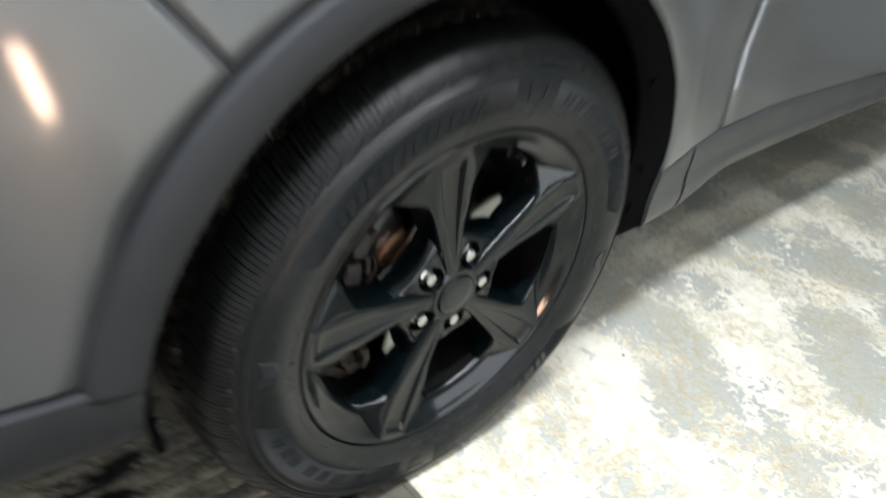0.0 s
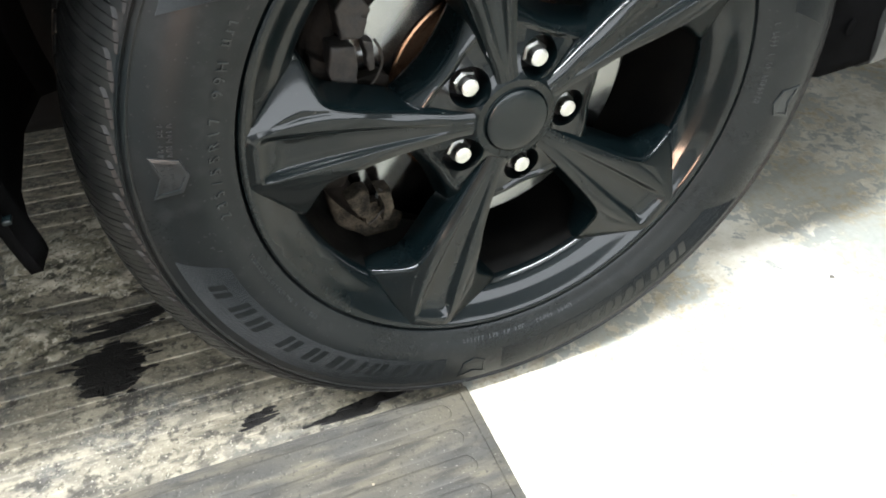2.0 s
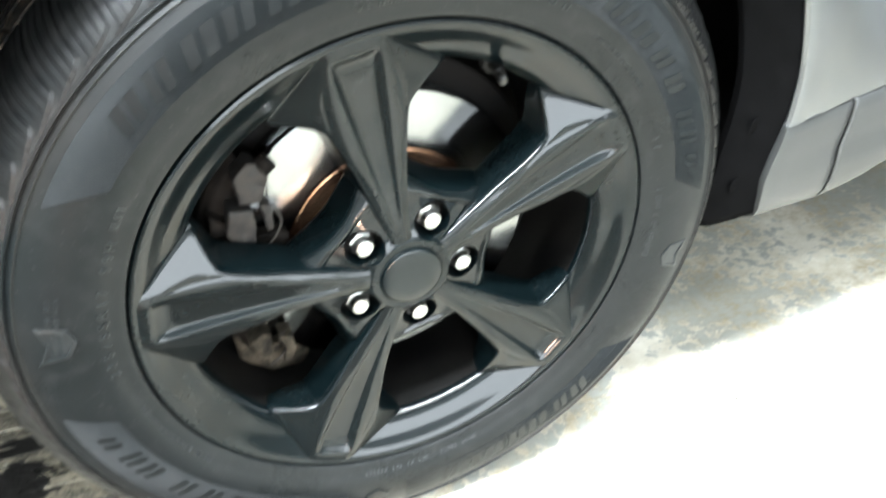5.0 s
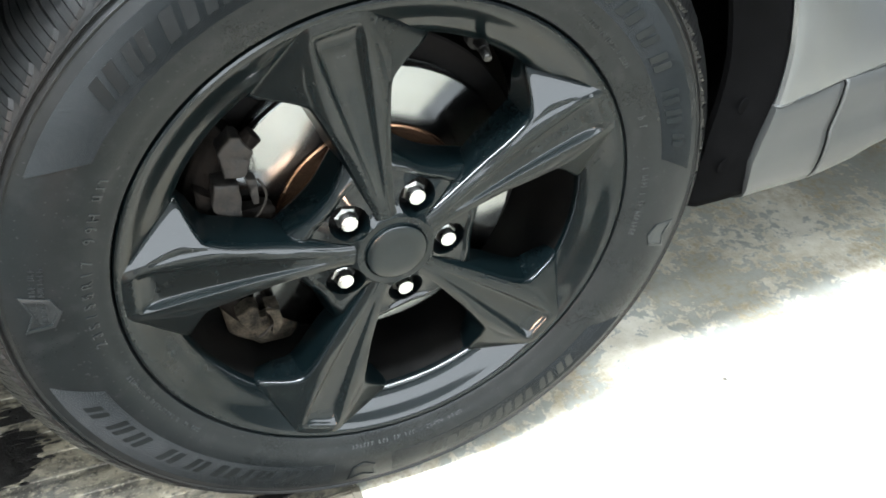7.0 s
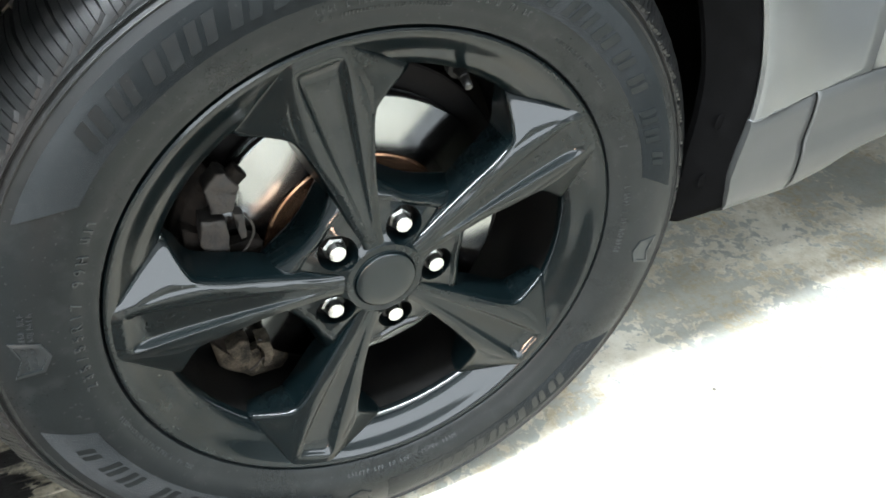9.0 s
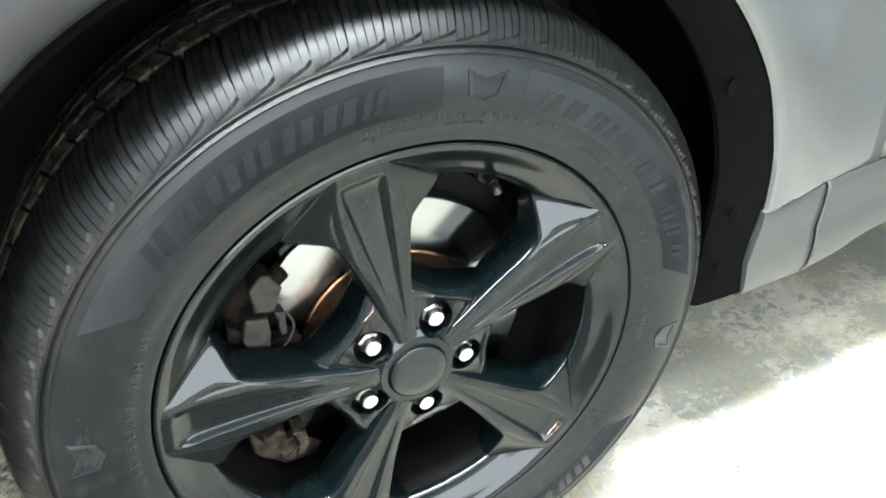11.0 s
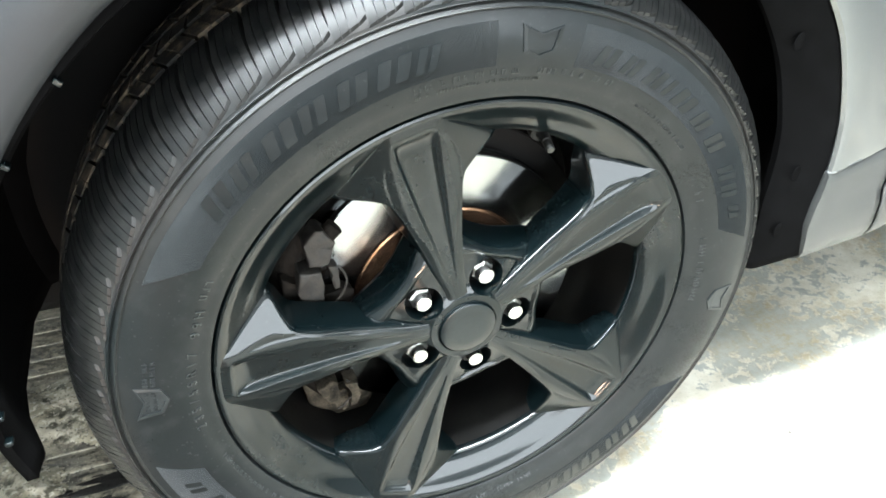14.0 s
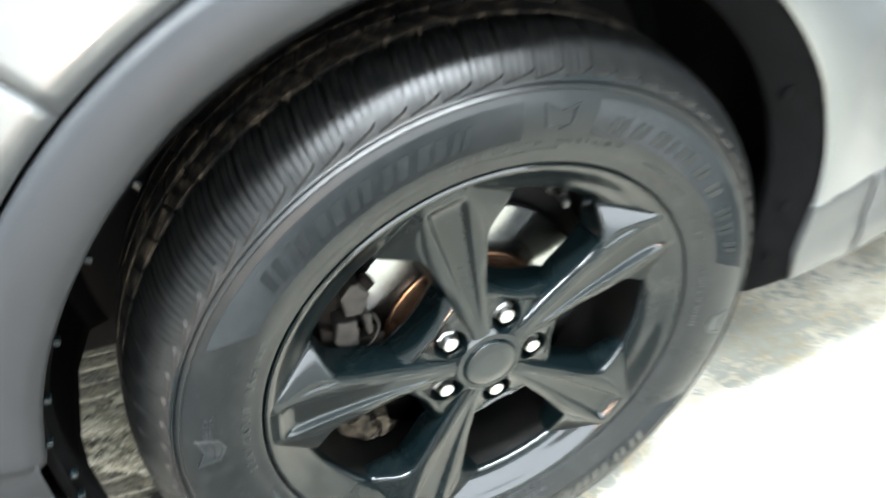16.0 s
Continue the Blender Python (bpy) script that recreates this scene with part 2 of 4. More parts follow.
def floor_material():
    """Cream concrete with flaking grey-green paint, a few stains."""
    m = mat("flaked_floor_paint", (0.365, 0.375, 0.335), (0.475, 0.485, 0.44), 0.35, 0.6, scale=5, fine=90)
    nt = m.node_tree
    b = nt.nodes["Principled BSDF"]
    paint = b.inputs["Base Color"].links[0].from_socket
    tc = nt.nodes.new("ShaderNodeTexCoord")

    def noise_at(scale, detail, rough=0.55, dist=0.0):
        n = nt.nodes.new("ShaderNodeTexNoise")
        n.inputs["Scale"].default_value, n.inputs["Detail"].default_value = scale, detail
        n.inputs["Roughness"].default_value, n.inputs["Distortion"].default_value = rough, dist
        nt.links.new(tc.outputs["Object"], n.inputs["Vector"])
        return n.outputs["Fac"]

    def remap(src, a, z, lo=0.0, hi=1.0):
        r = nt.nodes.new("ShaderNodeMapRange")
        r.inputs[1].default_value, r.inputs[2].default_value, r.inputs[3].default_value, r.inputs[4].default_value = a, z, lo, hi
        nt.links.new(src, r.inputs[0])
        return r.outputs[0]

    def mix(fac, a, c):
        x = nt.nodes.new("ShaderNodeMix")
        x.data_type = "RGBA"
        nt.links.new(fac, x.inputs[0])
        for s, v in ((6, a), (7, c)):
            if isinstance(v, tuple):
                x.inputs[s].default_value = (*v, 1)
            else:
                nt.links.new(v, x.inputs[s])
        return x.outputs[2]

    conc = mix(remap(noise_at(35, 5), 0.3, 0.7), (0.64, 0.600, 0.490), (0.80, 0.770, 0.675))
    both = nt.nodes.new("ShaderNodeMix")
    both.inputs[0].default_value = 0.59
    nt.links.new(noise_at(48, 6, 0.66, 0.3), both.inputs[2])
    nt.links.new(noise_at(3.6, 3, 0.55), both.inputs[3])
    flake = remap(both.outputs[0], 0.489, 0.513)
    col = mix(flake, paint, conc)
    stain = nt.nodes.new("ShaderNodeMath")  # rusty-brown soiling, blotchy and speckled
    stain.operation = "MULTIPLY"
    nt.links.new(remap(noise_at(5.1, 4), 0.42, 0.58), stain.inputs[0])
    nt.links.new(remap(noise_at(48, 6, 0.7), 0.42, 0.60, 0.0, 0.72), stain.inputs[1])
    col = mix(stain.outputs[0], col, (0.40, 0.325, 0.185))
    col = mix(remap(noise_at(190, 5, 0.7), 0.56, 0.70, 0.0, 0.36), col, (0.19, 0.165, 0.115))
    nt.links.new(col, b.inputs["Base Color"])
    bp = nt.nodes.new("ShaderNodeBump")
    bp.inputs["Strength"].default_value, bp.inputs["Distance"].default_value, bp.invert = 0.6, 0.0008, True
    nt.links.new(flake, bp.inputs["Height"])
    nt.links.new(bp.outputs[0], b.inputs["Normal"])
    rg = remap(flake, 0, 1, 0.42, 0.85)
    nt.links.new(rg, b.inputs["Roughness"])
    return m


def mat_rubber(name, dark, light, layers):
    """Grey ribbed mat, streaked along its ribs with sandy mud."""
    m = mat(name, dark, light, 0.5, 0.75, scale=20, fine=500, bump=0.5, bump_scale=300)
    nt = m.node_tree
    b = nt.nodes["Principled BSDF"]
    base = b.inputs["Base Color"].links[0].from_socket
    tc = nt.nodes.new("ShaderNodeTexCoord")
    last = base
    for sc, st, a, z, c in layers:
        mp = nt.nodes.new("ShaderNodeMapping")
        mp.inputs["Scale"].default_value = st
        nt.links.new(tc.outputs["Object"], mp.inputs[0])
        n = nt.nodes.new("ShaderNodeTexNoise")
        n.inputs["Scale"].default_value, n.inputs["Detail"].default_value = sc, 6
        nt.links.new(mp.outputs[0], n.inputs["Vector"])
        r = nt.nodes.new("ShaderNodeMapRange")
        r.inputs[1].default_value, r.inputs[2].default_value, r.inputs[4].default_value = a, z, 0.85
        nt.links.new(n.outputs["Fac"], r.inputs[0])
        x = nt.nodes.new("ShaderNodeMix")
        x.data_type = "RGBA"
        nt.links.new(r.outputs[0], x.inputs[0])
        nt.links.new(last, x.inputs[6])
        x.inputs[7].default_value = (*c, 1)
        last = x.outputs[2]
    nt.links.new(last, b.inputs["Base Color"])
    return m


FLOORM = floor_material()
MUD = mat_rubber("dried_mud", (0.20, 0.182, 0.130), (0.36, 0.325, 0.24),
                 ((26, (1, 1, 1), 0.45, 0.58, (0.52, 0.475, 0.375)), (60, (1, 1, 1), 0.52, 0.62, (0.060, 0.058, 0.038)), (150, (1, 1, 1), 0.53, 0.62, (0.60, 0.555, 0.46)), (260, (1, 1, 1), 0.56, 0.66, (0.05, 0.045, 0.035))))
MATM = mat_rubber("caked_mat", (0.090, 0.088, 0.080), (0.163, 0.155, 0.136),
                  ((9, (0.8, 1.3, 1), 0.40, 0.60, (0.232, 0.204, 0.148)), (34, (0.6, 1.4, 1), 0.46, 0.64, (0.318, 0.285, 0.213)), (44, (0.5, 1.4, 1), 0.50, 0.66, (0.048, 0.044, 0.037)),
                   (85, (0.8, 1.2, 1), 0.51, 0.64, (0.353, 0.315, 0.238)), (120, (1, 1, 1), 0.53, 0.66, (0.047, 0.043, 0.034)), (300, (1, 1, 1), 0.58, 0.70, (0.44, 0.40, 0.32))))
MATF = mat_rubber("scuffed_mat", (0.052, 0.050, 0.045), (0.084, 0.080, 0.069),
                  ((7, (0.6, 1.5, 1), 0.42, 0.62, (0.125, 0.109, 0.077)), (30, (0.4, 1.6, 1), 0.50, 0.68, (0.159, 0.140, 0.100)), (60, (0.3, 1.6, 1), 0.52, 0.66, (0.042, 0.039, 0.033)),
                   (200, (1, 1, 1), 0.58, 0.70, (0.046, 0.043, 0.037)), (420, (1, 1, 1), 0.66, 0.72, (0.30, 0.28, 0.24))))
LAMPM = bpy.data.materials.new("lit_diffuser")
LAMPM.use_nodes = True
LAMPM.node_tree.nodes["Principled BSDF"].inputs["Emission Color"].default_value = (0.96, 1.0, 0.97, 1)
LAMPM.node_tree.nodes["Principled BSDF"].inputs["Emission Strength"].default_value = 6.0


# ---- mesh helpers ----
def obj(name, bm, material, parent=None, at=None, sharp=35, smooth=True, bevel=0.0, shell=0.0):
    me = bpy.data.meshes.new(name)
    bmesh.ops.recalc_face_normals(bm, faces=bm.faces[:])
    for f in bm.faces:
        f.smooth = smooth
    bm.to_mesh(me)
    bm.free()
    me.materials.append(material)
    if smooth:
        me.set_sharp_from_angle(angle=radians(sharp))
    ob = new(name, me)
    ob.parent = parent
    if at is not None:
        ob.matrix_basis = at
    if bevel:
        mod = ob.modifiers.new("bevel", "BEVEL")
        mod.width, mod.segments, mod.limit_method, mod.angle_limit = bevel, 2, "ANGLE", radians(30)
        mod.harden_normals = False
    if shell:
        mod = ob.modifiers.new("shell", "SOLIDIFY")
        mod.thickness, mod.offset = shell, -1
    return ob


def part(name, bm, material, parent, label="", **kw):
    ob = obj(name, bm, material, parent, **kw)
    return tagged(ob, label) if label else ob


def again(name, ob, m, parent):
    """Another object on the same mesh."""
    o = new(name, ob.data)
    o.parent, o.matrix_basis = parent, m
    for mod in ob.modifiers:
        k = o.modifiers.new(mod.name, mod.type)
        k.width, k.segments, k.limit_method, k.angle_limit = mod.width, mod.segments, mod.limit_method, mod.angle_limit
    return o


def grid(bm, rows, closed_u=False, closed_v=False):
    """Quads over rows of points. Returns the vertex rows."""
    vs = [[bm.verts.new(p) for p in r] for r in rows]
    nu, nv = len(vs), len(vs[0])
    for i in range(nu if closed_u else nu - 1):
        for j in range(nv if closed_v else nv - 1):
            q = [vs[i][j], vs[(i + 1) % nu][j], vs[(i + 1) % nu][(j + 1) % nv], vs[i][(j + 1) % nv]]
            if len({v.index if v.index >= 0 else id(v) for v in q}) == 4:
                bm.faces.new(q)
    return vs


def lathe(bm, prof, a0=0.0, a1=360.0, n=96, closed_prof=False):
    """Turns a profile of (y, r) about the y axis, degrees counted from +x towards +z."""
    full = abs(a1 - a0 - 360) < 1e-6
    rows = []
    for i in range(n if full else n + 1):
        a = radians(a0 + (a1 - a0) * i / n)
        rows.append([(r * math.cos(a), y, r * math.sin(a)) for y, r in prof])
    return grid(bm, rows, full, closed_prof)


def box(bm, x0, x1, y0, y1, z0, z1, m=None):
    v = [bm.verts.new((m @ Vector(p)) if m else p) for p in
         [(x0, y0, z0), (x1, y0, z0), (x1, y1, z0), (x0, y1, z0), (x0, y0, z1), (x1, y0, z1), (x1, y1, z1), (x0, y1, z1)]]
    for f in ((0, 3, 2, 1), (4, 5, 6, 7), (0, 1, 5, 4), (1, 2, 6, 5), (2, 3, 7, 6), (3, 0, 4, 7)):
        bm.faces.new([v[i] for i in f])
    return v


def prism(bm, outline, y0, y1):
    """A solid from an outline of (x, z), between two depths y."""
    a = [bm.verts.new((x, y0, z)) for x, z in outline]
    b = [bm.verts.new((x, y1, z)) for x, z in outline]
    n = len(a)
    bm.faces.new(a), bm.faces.new(b[::-1])
    for i in range(n):
        bm.faces.new((a[i], b[i], b[(i + 1) % n], a[(i + 1) % n]))


def lerp_table(tab, x):
    """Linear interpolation in a short table of (x, y)."""
    return float(np.interp(x, [p[0] for p in tab], [p[1] for p in tab]))


def ease_table(tab, x):
    """Smooth interpolation in a short table, with no overshoot."""
    xs, ys = np.array([p[0] for p in tab]), np.array([p[1] for p in tab])
    if x <= xs[0] or x >= xs[-1]:
        return float(ys[0] if x <= xs[0] else ys[-1])
    d = np.diff(ys) / np.diff(xs)
    m = np.zeros(len(xs))
    for k in range(1, len(xs) - 1):
        m[k] = 0 if d[k - 1] * d[k] <= 0 else 2 * d[k - 1] * d[k] / (d[k - 1] + d[k])
    m[0], m[-1] = d[0], d[-1]
    k = int(np.searchsorted(xs, x)) - 1
    h = xs[k + 1] - xs[k]
    t = (x - xs[k]) / h
    return float((2 * t ** 3 - 3 * t ** 2 + 1) * ys[k] + (t ** 3 - 2 * t ** 2 + t) * h * m[k] + (3 * t ** 2 - 2 * t ** 3) * ys[k + 1] + (t ** 3 - t ** 2) * h * m[k + 1])


def spin(deg):
    """A turn about the wheel's axle, from +x towards +z."""
    return Matrix.Rotation(radians(-deg), 4, "Y")


# ---- the place ----
def structure(name, bm, material, label, category, **kw):
    return tagged(obj(name, bm, material, **kw), label, category, kind="structure")


x0, x1, y0, y1, top = ROOM
bm = bmesh.new()
box(bm, x0, x1, y0, y1, -0.15, 0.0)
structure("floor", bm, FLOORM, "concrete garage floor with flaking grey-green paint", "floor", smooth=False)
bm = bmesh.new()
box(bm, x0 - 0.2, x1 + 0.2, y0 - 0.2, y1 + 0.2, top, top + 0.15)
structure("ceiling", bm, CEILM, "plain white garage ceiling", "ceiling", smooth=False)
for name, b in (("wall_west", (x0 - 0.2, x0, y0 - 0.2, y1 + 0.2)), ("wall_east", (x1, x1 + 0.2, y0 - 0.2, y1 + 0.2)), ("wall_north", (x0, x1, y1, y1 + 0.2))):
    bm = bmesh.new()
    box(bm, *b, -0.15, top)
    structure(name, bm, WALLM, "plain grey painted garage wall", "wall", smooth=False)
# Opening and frame are made up to hold the added fill lamp.
wx0, wx1, wz0, wz1 = FILL_OPENING
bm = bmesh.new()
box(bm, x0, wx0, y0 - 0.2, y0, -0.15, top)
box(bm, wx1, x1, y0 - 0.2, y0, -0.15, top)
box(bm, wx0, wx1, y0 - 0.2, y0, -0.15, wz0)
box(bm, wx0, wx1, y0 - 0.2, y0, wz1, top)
structure("wall_south", bm, WALLM, "plain grey painted garage wall with an opening for the added fill lamp", "wall", smooth=False)
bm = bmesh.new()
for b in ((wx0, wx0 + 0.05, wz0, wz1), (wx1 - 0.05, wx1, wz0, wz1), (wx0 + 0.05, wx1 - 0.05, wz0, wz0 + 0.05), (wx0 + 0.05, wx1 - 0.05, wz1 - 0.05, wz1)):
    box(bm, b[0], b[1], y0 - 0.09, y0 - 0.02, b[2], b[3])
structure("fill_opening_frame", bm, STEELBOX, "white frame added round the unseen fill lamp's opening", "window", bevel=0.004)


def strip_light(x, y, half):
    light = tagged(new("strip_light"), "unseen white linear ceiling light with a lit diffuser", "ceiling light", "garage strip lights")
    light.matrix_basis = pose(x, y, top)
    bm = bmesh.new()
    box(bm, -half - 0.1, half + 0.1, -0.115, 0.115, -0.06, 0.0)
    part("housing", bm, STEELBOX, light, bevel=0.004)
    bm = bmesh.new()
    box(bm, -half - 0.07, half + 0.07, -0.10, 0.10, -0.085, -0.061)
    part("diffuser", bm, LAMPM, light, "glowing white diffuser", bevel=0.006)


strip_light(LAMP_X, -0.54, 1.7)
# Unseen fixture added to go with the made-up fill strip.
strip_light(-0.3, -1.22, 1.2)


def work_lamp():
    """A small halogen work lamp on a bent-tube stand."""
    lamp = tagged(new("work_lamp"), "small warm halogen work lamp standing on the floor", "work lamp")
    lamp.matrix_basis = pose(-0.250, -1.42, -0.05, 0, 0, 8)
    bm = bmesh.new()
    for b in ((-0.11, 0.11, -0.02, 0.02, 0.12, 0.28),):
        box(bm, b[0], b[1], b[2] - 0.03, b[3] - 0.01, b[4], b[5])
    part("housing", bm, CAPM, lamp, "black metal housing", bevel=0.008)
    for x in (-0.13, 0.13):
        bm = bmesh.new()
        box(bm, x - 0.008, x + 0.008, -0.04, -0.02, 0.066, 0.22)
        box(bm, x - 0.008, x + 0.008, -0.14, 0.10, 0.050, 0.066)
        part("stand_leg", bm, CAPM, lamp, "black tube leg", bevel=0.003)


work_lamp()

# ---- car ----
car = tagged(new("car"), "silver-grey compact crossover with dark grey wheel-arch trim", "car")
car.location = (0, 0, WHEEL_Z)

# tyre profile: (y, r) from the outer bead over the tread to the inner bead
CROWN = 0.084
HALF = [(-0.0040, 0.2332), (-0.0120, 0.2334), (-0.0166, 0.2346), (-0.0195, 0.2396), (-0.0200, 0.2420), (-0.0235, 0.2480), (-0.0268, 0.2560), (-0.0292, 0.2660),
        (-0.0302, 0.2780), (-0.0296, 0.2900), (-0.0275, 0.3000), (-0.0266, 0.3034), (-0.0274, 0.3042), (-0.0277, 0.3050), (-0.0271, 0.3057), (-0.0253, 0.3064), (-0.0238, 0.3084), (-0.0253, 0.3091),
        (-0.0258, 0.3099), (-0.0248, 0.3107), (-0.0222, 0.3114), (-0.0184, 0.3170), (-0.0095, 0.3262), (-0.0010, 0.3345), (0.0110, 0.3388), (0.0300, 0.3424), (0.0550, 0.3445), (CROWN, 0.3455)]
SIDE = [(r, y) for y, r in HALF if r < 0.318]
CONTACT = -WHEEL_Z + 0.0015


def side_y(r):
    return lerp_table(SIDE, r)


def on_floor(p):
    """Flattens the tyre where it stands."""
    return Vector((p[0], p[1], max(p[2], CONTACT)))


def shoulder(w, deep=0.0):
    """(y, r) over the outer shoulder, w from 0 at the sidewall to 1 at the first groove."""
    path = [(-0.0240, 0.3114), (-0.0207, 0.3168), (-0.0113, 0.3274), (-0.0010, 0.3345), (0.0110, 0.3388), (0.0220, 0.3411), (0.0350, 0.3431)]
    s = w * (len(path) - 1)
    i = min(int(s), len(path) - 2)
    f = s - i
    y, r = (path[i][k] * (1 - f) + path[i + 1][k] * f for k in (0, 1))
    return y + deep * 0.25 * (1 - w), r - deep


def build_wheel():
    # rim: lip, dish and barrel
    bm = bmesh.new()
    lathe(bm, [(0.012, 0.2290), (-0.0100, 0.2325), (-0.0140, 0.2327), (-0.0162, 0.2318), (-0.0168, 0.2300), (-0.0160, 0.2275), (-0.0138, 0.2240), (-0.0102, 0.2195), (-0.0068, 0.2155),
               (-0.0032, 0.2105), (-0.0004, 0.2052), (0.0022, 0.2014), (0.0050, 0.1986), (0.0082, 0.1966), (0.0114, 0.1956), (0.0140, 0.1953), (0.0140, 0.2120)], n=144, closed_prof=True)
    wheel = part("wheel", bm, GLOSS, car, "gloss black five-spoke alloy wheel", sharp=28)
    bm = bmesh.new()
    lathe(bm, [(0.0143, 0.1954), (0.0300, 0.1945), (0.0700, 0.1925), (0.1500, 0.1950), (0.1750, 0.2050), (0.1850, 0.2250), (0.1800, 0.2300), (0.1500, 0.2150), (0.0300, 0.2120), (0.0143, 0.2118)], n=120, closed_prof=True)
    part("barrel", bm, BARREL, wheel, "black rim barrel dulled by brake dust", sharp=28)

    # spoke: lofted sections of (side edge, ridge, panel)
    half_w = [(0.034, 0.0118), (0.050, 0.0124), (0.070, 0.0155), (0.090, 0.0190), (0.120, 0.0245), (0.150, 0.0310), (0.160, 0.0345), (0.166, 0.0410), (0.173, 0.0550),
              (0.1815, 0.0745), (0.188, 0.0690), (0.200, 0.0560), (0.212, 0.0420), (0.222, 0.0320), (0.2275, 0.0290)]
    edge_y = [(0.034, -0.0030), (0.070, -0.0022), (0.120, -0.0010), (0.160, 0.0006), (0.1815, 0.0078), (0.200, 0.0000), (0.212, -0.0060), (0.222, -0.0125), (0.2275, -0.0150)]
    crease = [(0.034, 0.0080), (0.050, 0.0085), (0.070, 0.0112), (0.090, 0.0142), (0.120, 0.0196), (0.150, 0.0262), (0.165, 0.0300), (0.180, 0.0300), (0.200, 0.0270), (0.222, 0.0240), (0.2275, 0.0230)]
    ridge = [(0.034, 0.0015), (0.055, 0.0028), (0.090, 0.0062), (0.120, 0.0092), (0.150, 0.0122), (0.180, 0.0147), (0.212, 0.0170), (0.2165, 0.0160), (0.2185, 0.0130), (0.2275, 0.0120)]
    ridge = [(r, 1.12 * g) for r, g in ridge]
    ridge_y = [(0.034, -0.0050), (0.070, -0.0056), (0.120, -0.0064), (0.160, -0.0088), (0.200, -0.0126), (0.215, -0.0148), (0.2230, -0.0162), (0.2275, -0.0158)]
    dip = [(0.050, 0.0), (0.090, 0.0020), (0.130, 0.0037), (0.170, 0.0052), (0.200, 0.0056), (0.211, 0.0040), (0.2185, 0.0004), (0.2275, 0.0)]
    stations = sorted(set([round(0.034 + 0.006 * k, 4) for k in range(32)] + [0.1605, 0.163, 0.1655, 0.168, 0.171, 0.1785, 0.1815, 0.1845, 0.2150, 0.2165, 0.2180, 0.2195, 0.2210, 0.2235, 0.2275]))
    rows = []
    for s in stations:
        w, ye, c, g, yr, dp = (ease_table(t, s) for t in (half_w, edge_y, crease, ridge, ridge_y, dip))
        yc = yr + 0.0010
        # one flat plane from the groove out to the window edge
        flat = lambda x: -0.0065 - 0.0766 * s + 0.38 * x
        q = min(1.0, max(0.0, (s - 0.105) / 0.045))
        yc += q * q * (3 - 2 * q) * (flat(c) - yc)
        ye = yc + 0.38 * (w - c)
        f = (ye - yc)
        gv = 0.0009 * min(1.0, max(0.0, (s - 0.075) / 0.03)) * min(1.0, max(0.0, (0.206 - s) / 0.010))
        side = [(w - 0.004 + 0.009 * min(1.0, max(0.0, (s - 0.07) / 0.04)) if s < 0.176 else w - 0.004, 0.030 if s < 0.185 else 0.010), (w, ye + 0.0090), (w - 0.0003, ye + 0.0062), (w - 0.0012, ye + 0.0034), (w - 0.0027, ye + 0.0008), (w - 0.0048, ye - 0.0016), (w - 0.0048 - 0.14 * (w - c), ye - 0.0018 - 0.0532 * (w - c)),
                (c + 0.45 * (w - c), yc + 0.171 * (w - c)), (c + 0.0014 + 0.12 * (w - c), yc + 0.00053 + 0.0456 * (w - c)), (c + 0.0014, yc + 0.0005), (c, yc + gv), (c - 0.0013, yc - 0.0002), (g + 0.5 * (c - g), yr + 0.0003),
                (g + 0.0012, yr), (g, yr + 0.0003), (g - 0.13 * g, yr + 0.55 * dp), (g * 0.74, yr + 0.93 * dp), (g * 0.64, yr + dp), (g * 0.2, yr + dp)]
        line = [(-x, y) for x, y in side] + [(x, y) for x, y in side[::-1]]
        rows.append([(s, y, x) for x, y in line])
    bm = bmesh.new()
    vs = grid(bm, rows, closed_v=True)
    bm.faces.new(vs[0]), bm.faces.new(vs[-1][::-1])
    spoke = part("spoke", bm, GLOSS, wheel, "gloss black forked spoke with a hollowed face", sharp=60, at=spin(SPOKE0))
    for k in range(1, 5):
        again("spoke", spoke, spin(SPOKE0 + 72 * k), wheel)

    # hub: a five-sided land with nut wells cut in it, its sides drawn in behind
    bm = bmesh.new()
    rows = []
    for i in range(150):
        a = 360 * i / 150
        d = abs((a - NUT0 + 36) % 72 - 36)
        k = min(0.0825 * (1 + 0.00030 * d * d), 0.0985) / 0.0845
        c, s = math.cos(radians(a)), math.sin(radians(a))
        e = min(1.0, max(0.0, (d - 12) / 14))  # the lip rolls off more broadly towards the spokes
        rows.append([(r * c, y, r * s) for y, r in ((0.046, 0.0), (0.046, 0.060), (0.040, 0.0890 * k), (0.0340, 0.0915 * k), (0.0260, 0.0893 * k), (0.0180, 0.0869 * k), (0.0130, 0.0853 * k), (0.0098 + 0.0018 * e, (0.0846 - 0.0008 * e) * k), (0.0070 + 0.0018 * e, (0.0831 - 0.0022 * e) * k), (0.0046 + 0.0012 * e, (0.0809 - 0.0040 * e) * k), (0.0033 + 0.0005 * e, (0.0785 - 0.0050 * e) * k), (0.0033, (0.0768 - 0.0056 * e) * k), (0.0043 - 0.0008 * e, (0.0752 - 0.0058 * e) * k), (0.0050 - 0.0014 * e, (0.0734 - 0.0058 * e) * k), (0.0018, 0.0640),
                                                  (-0.0010, 0.0480), (-0.0036, 0.0400), (-0.0058, 0.0365), (-0.0058, 0.0))])
    grid(bm, rows, closed_u=True)
    bmesh.ops.remove_doubles(bm, verts=bm.verts[:], dist=1e-5)
    hub = obj("hub", bm, GLOSS, sharp=28)
    cut = bmesh.new()
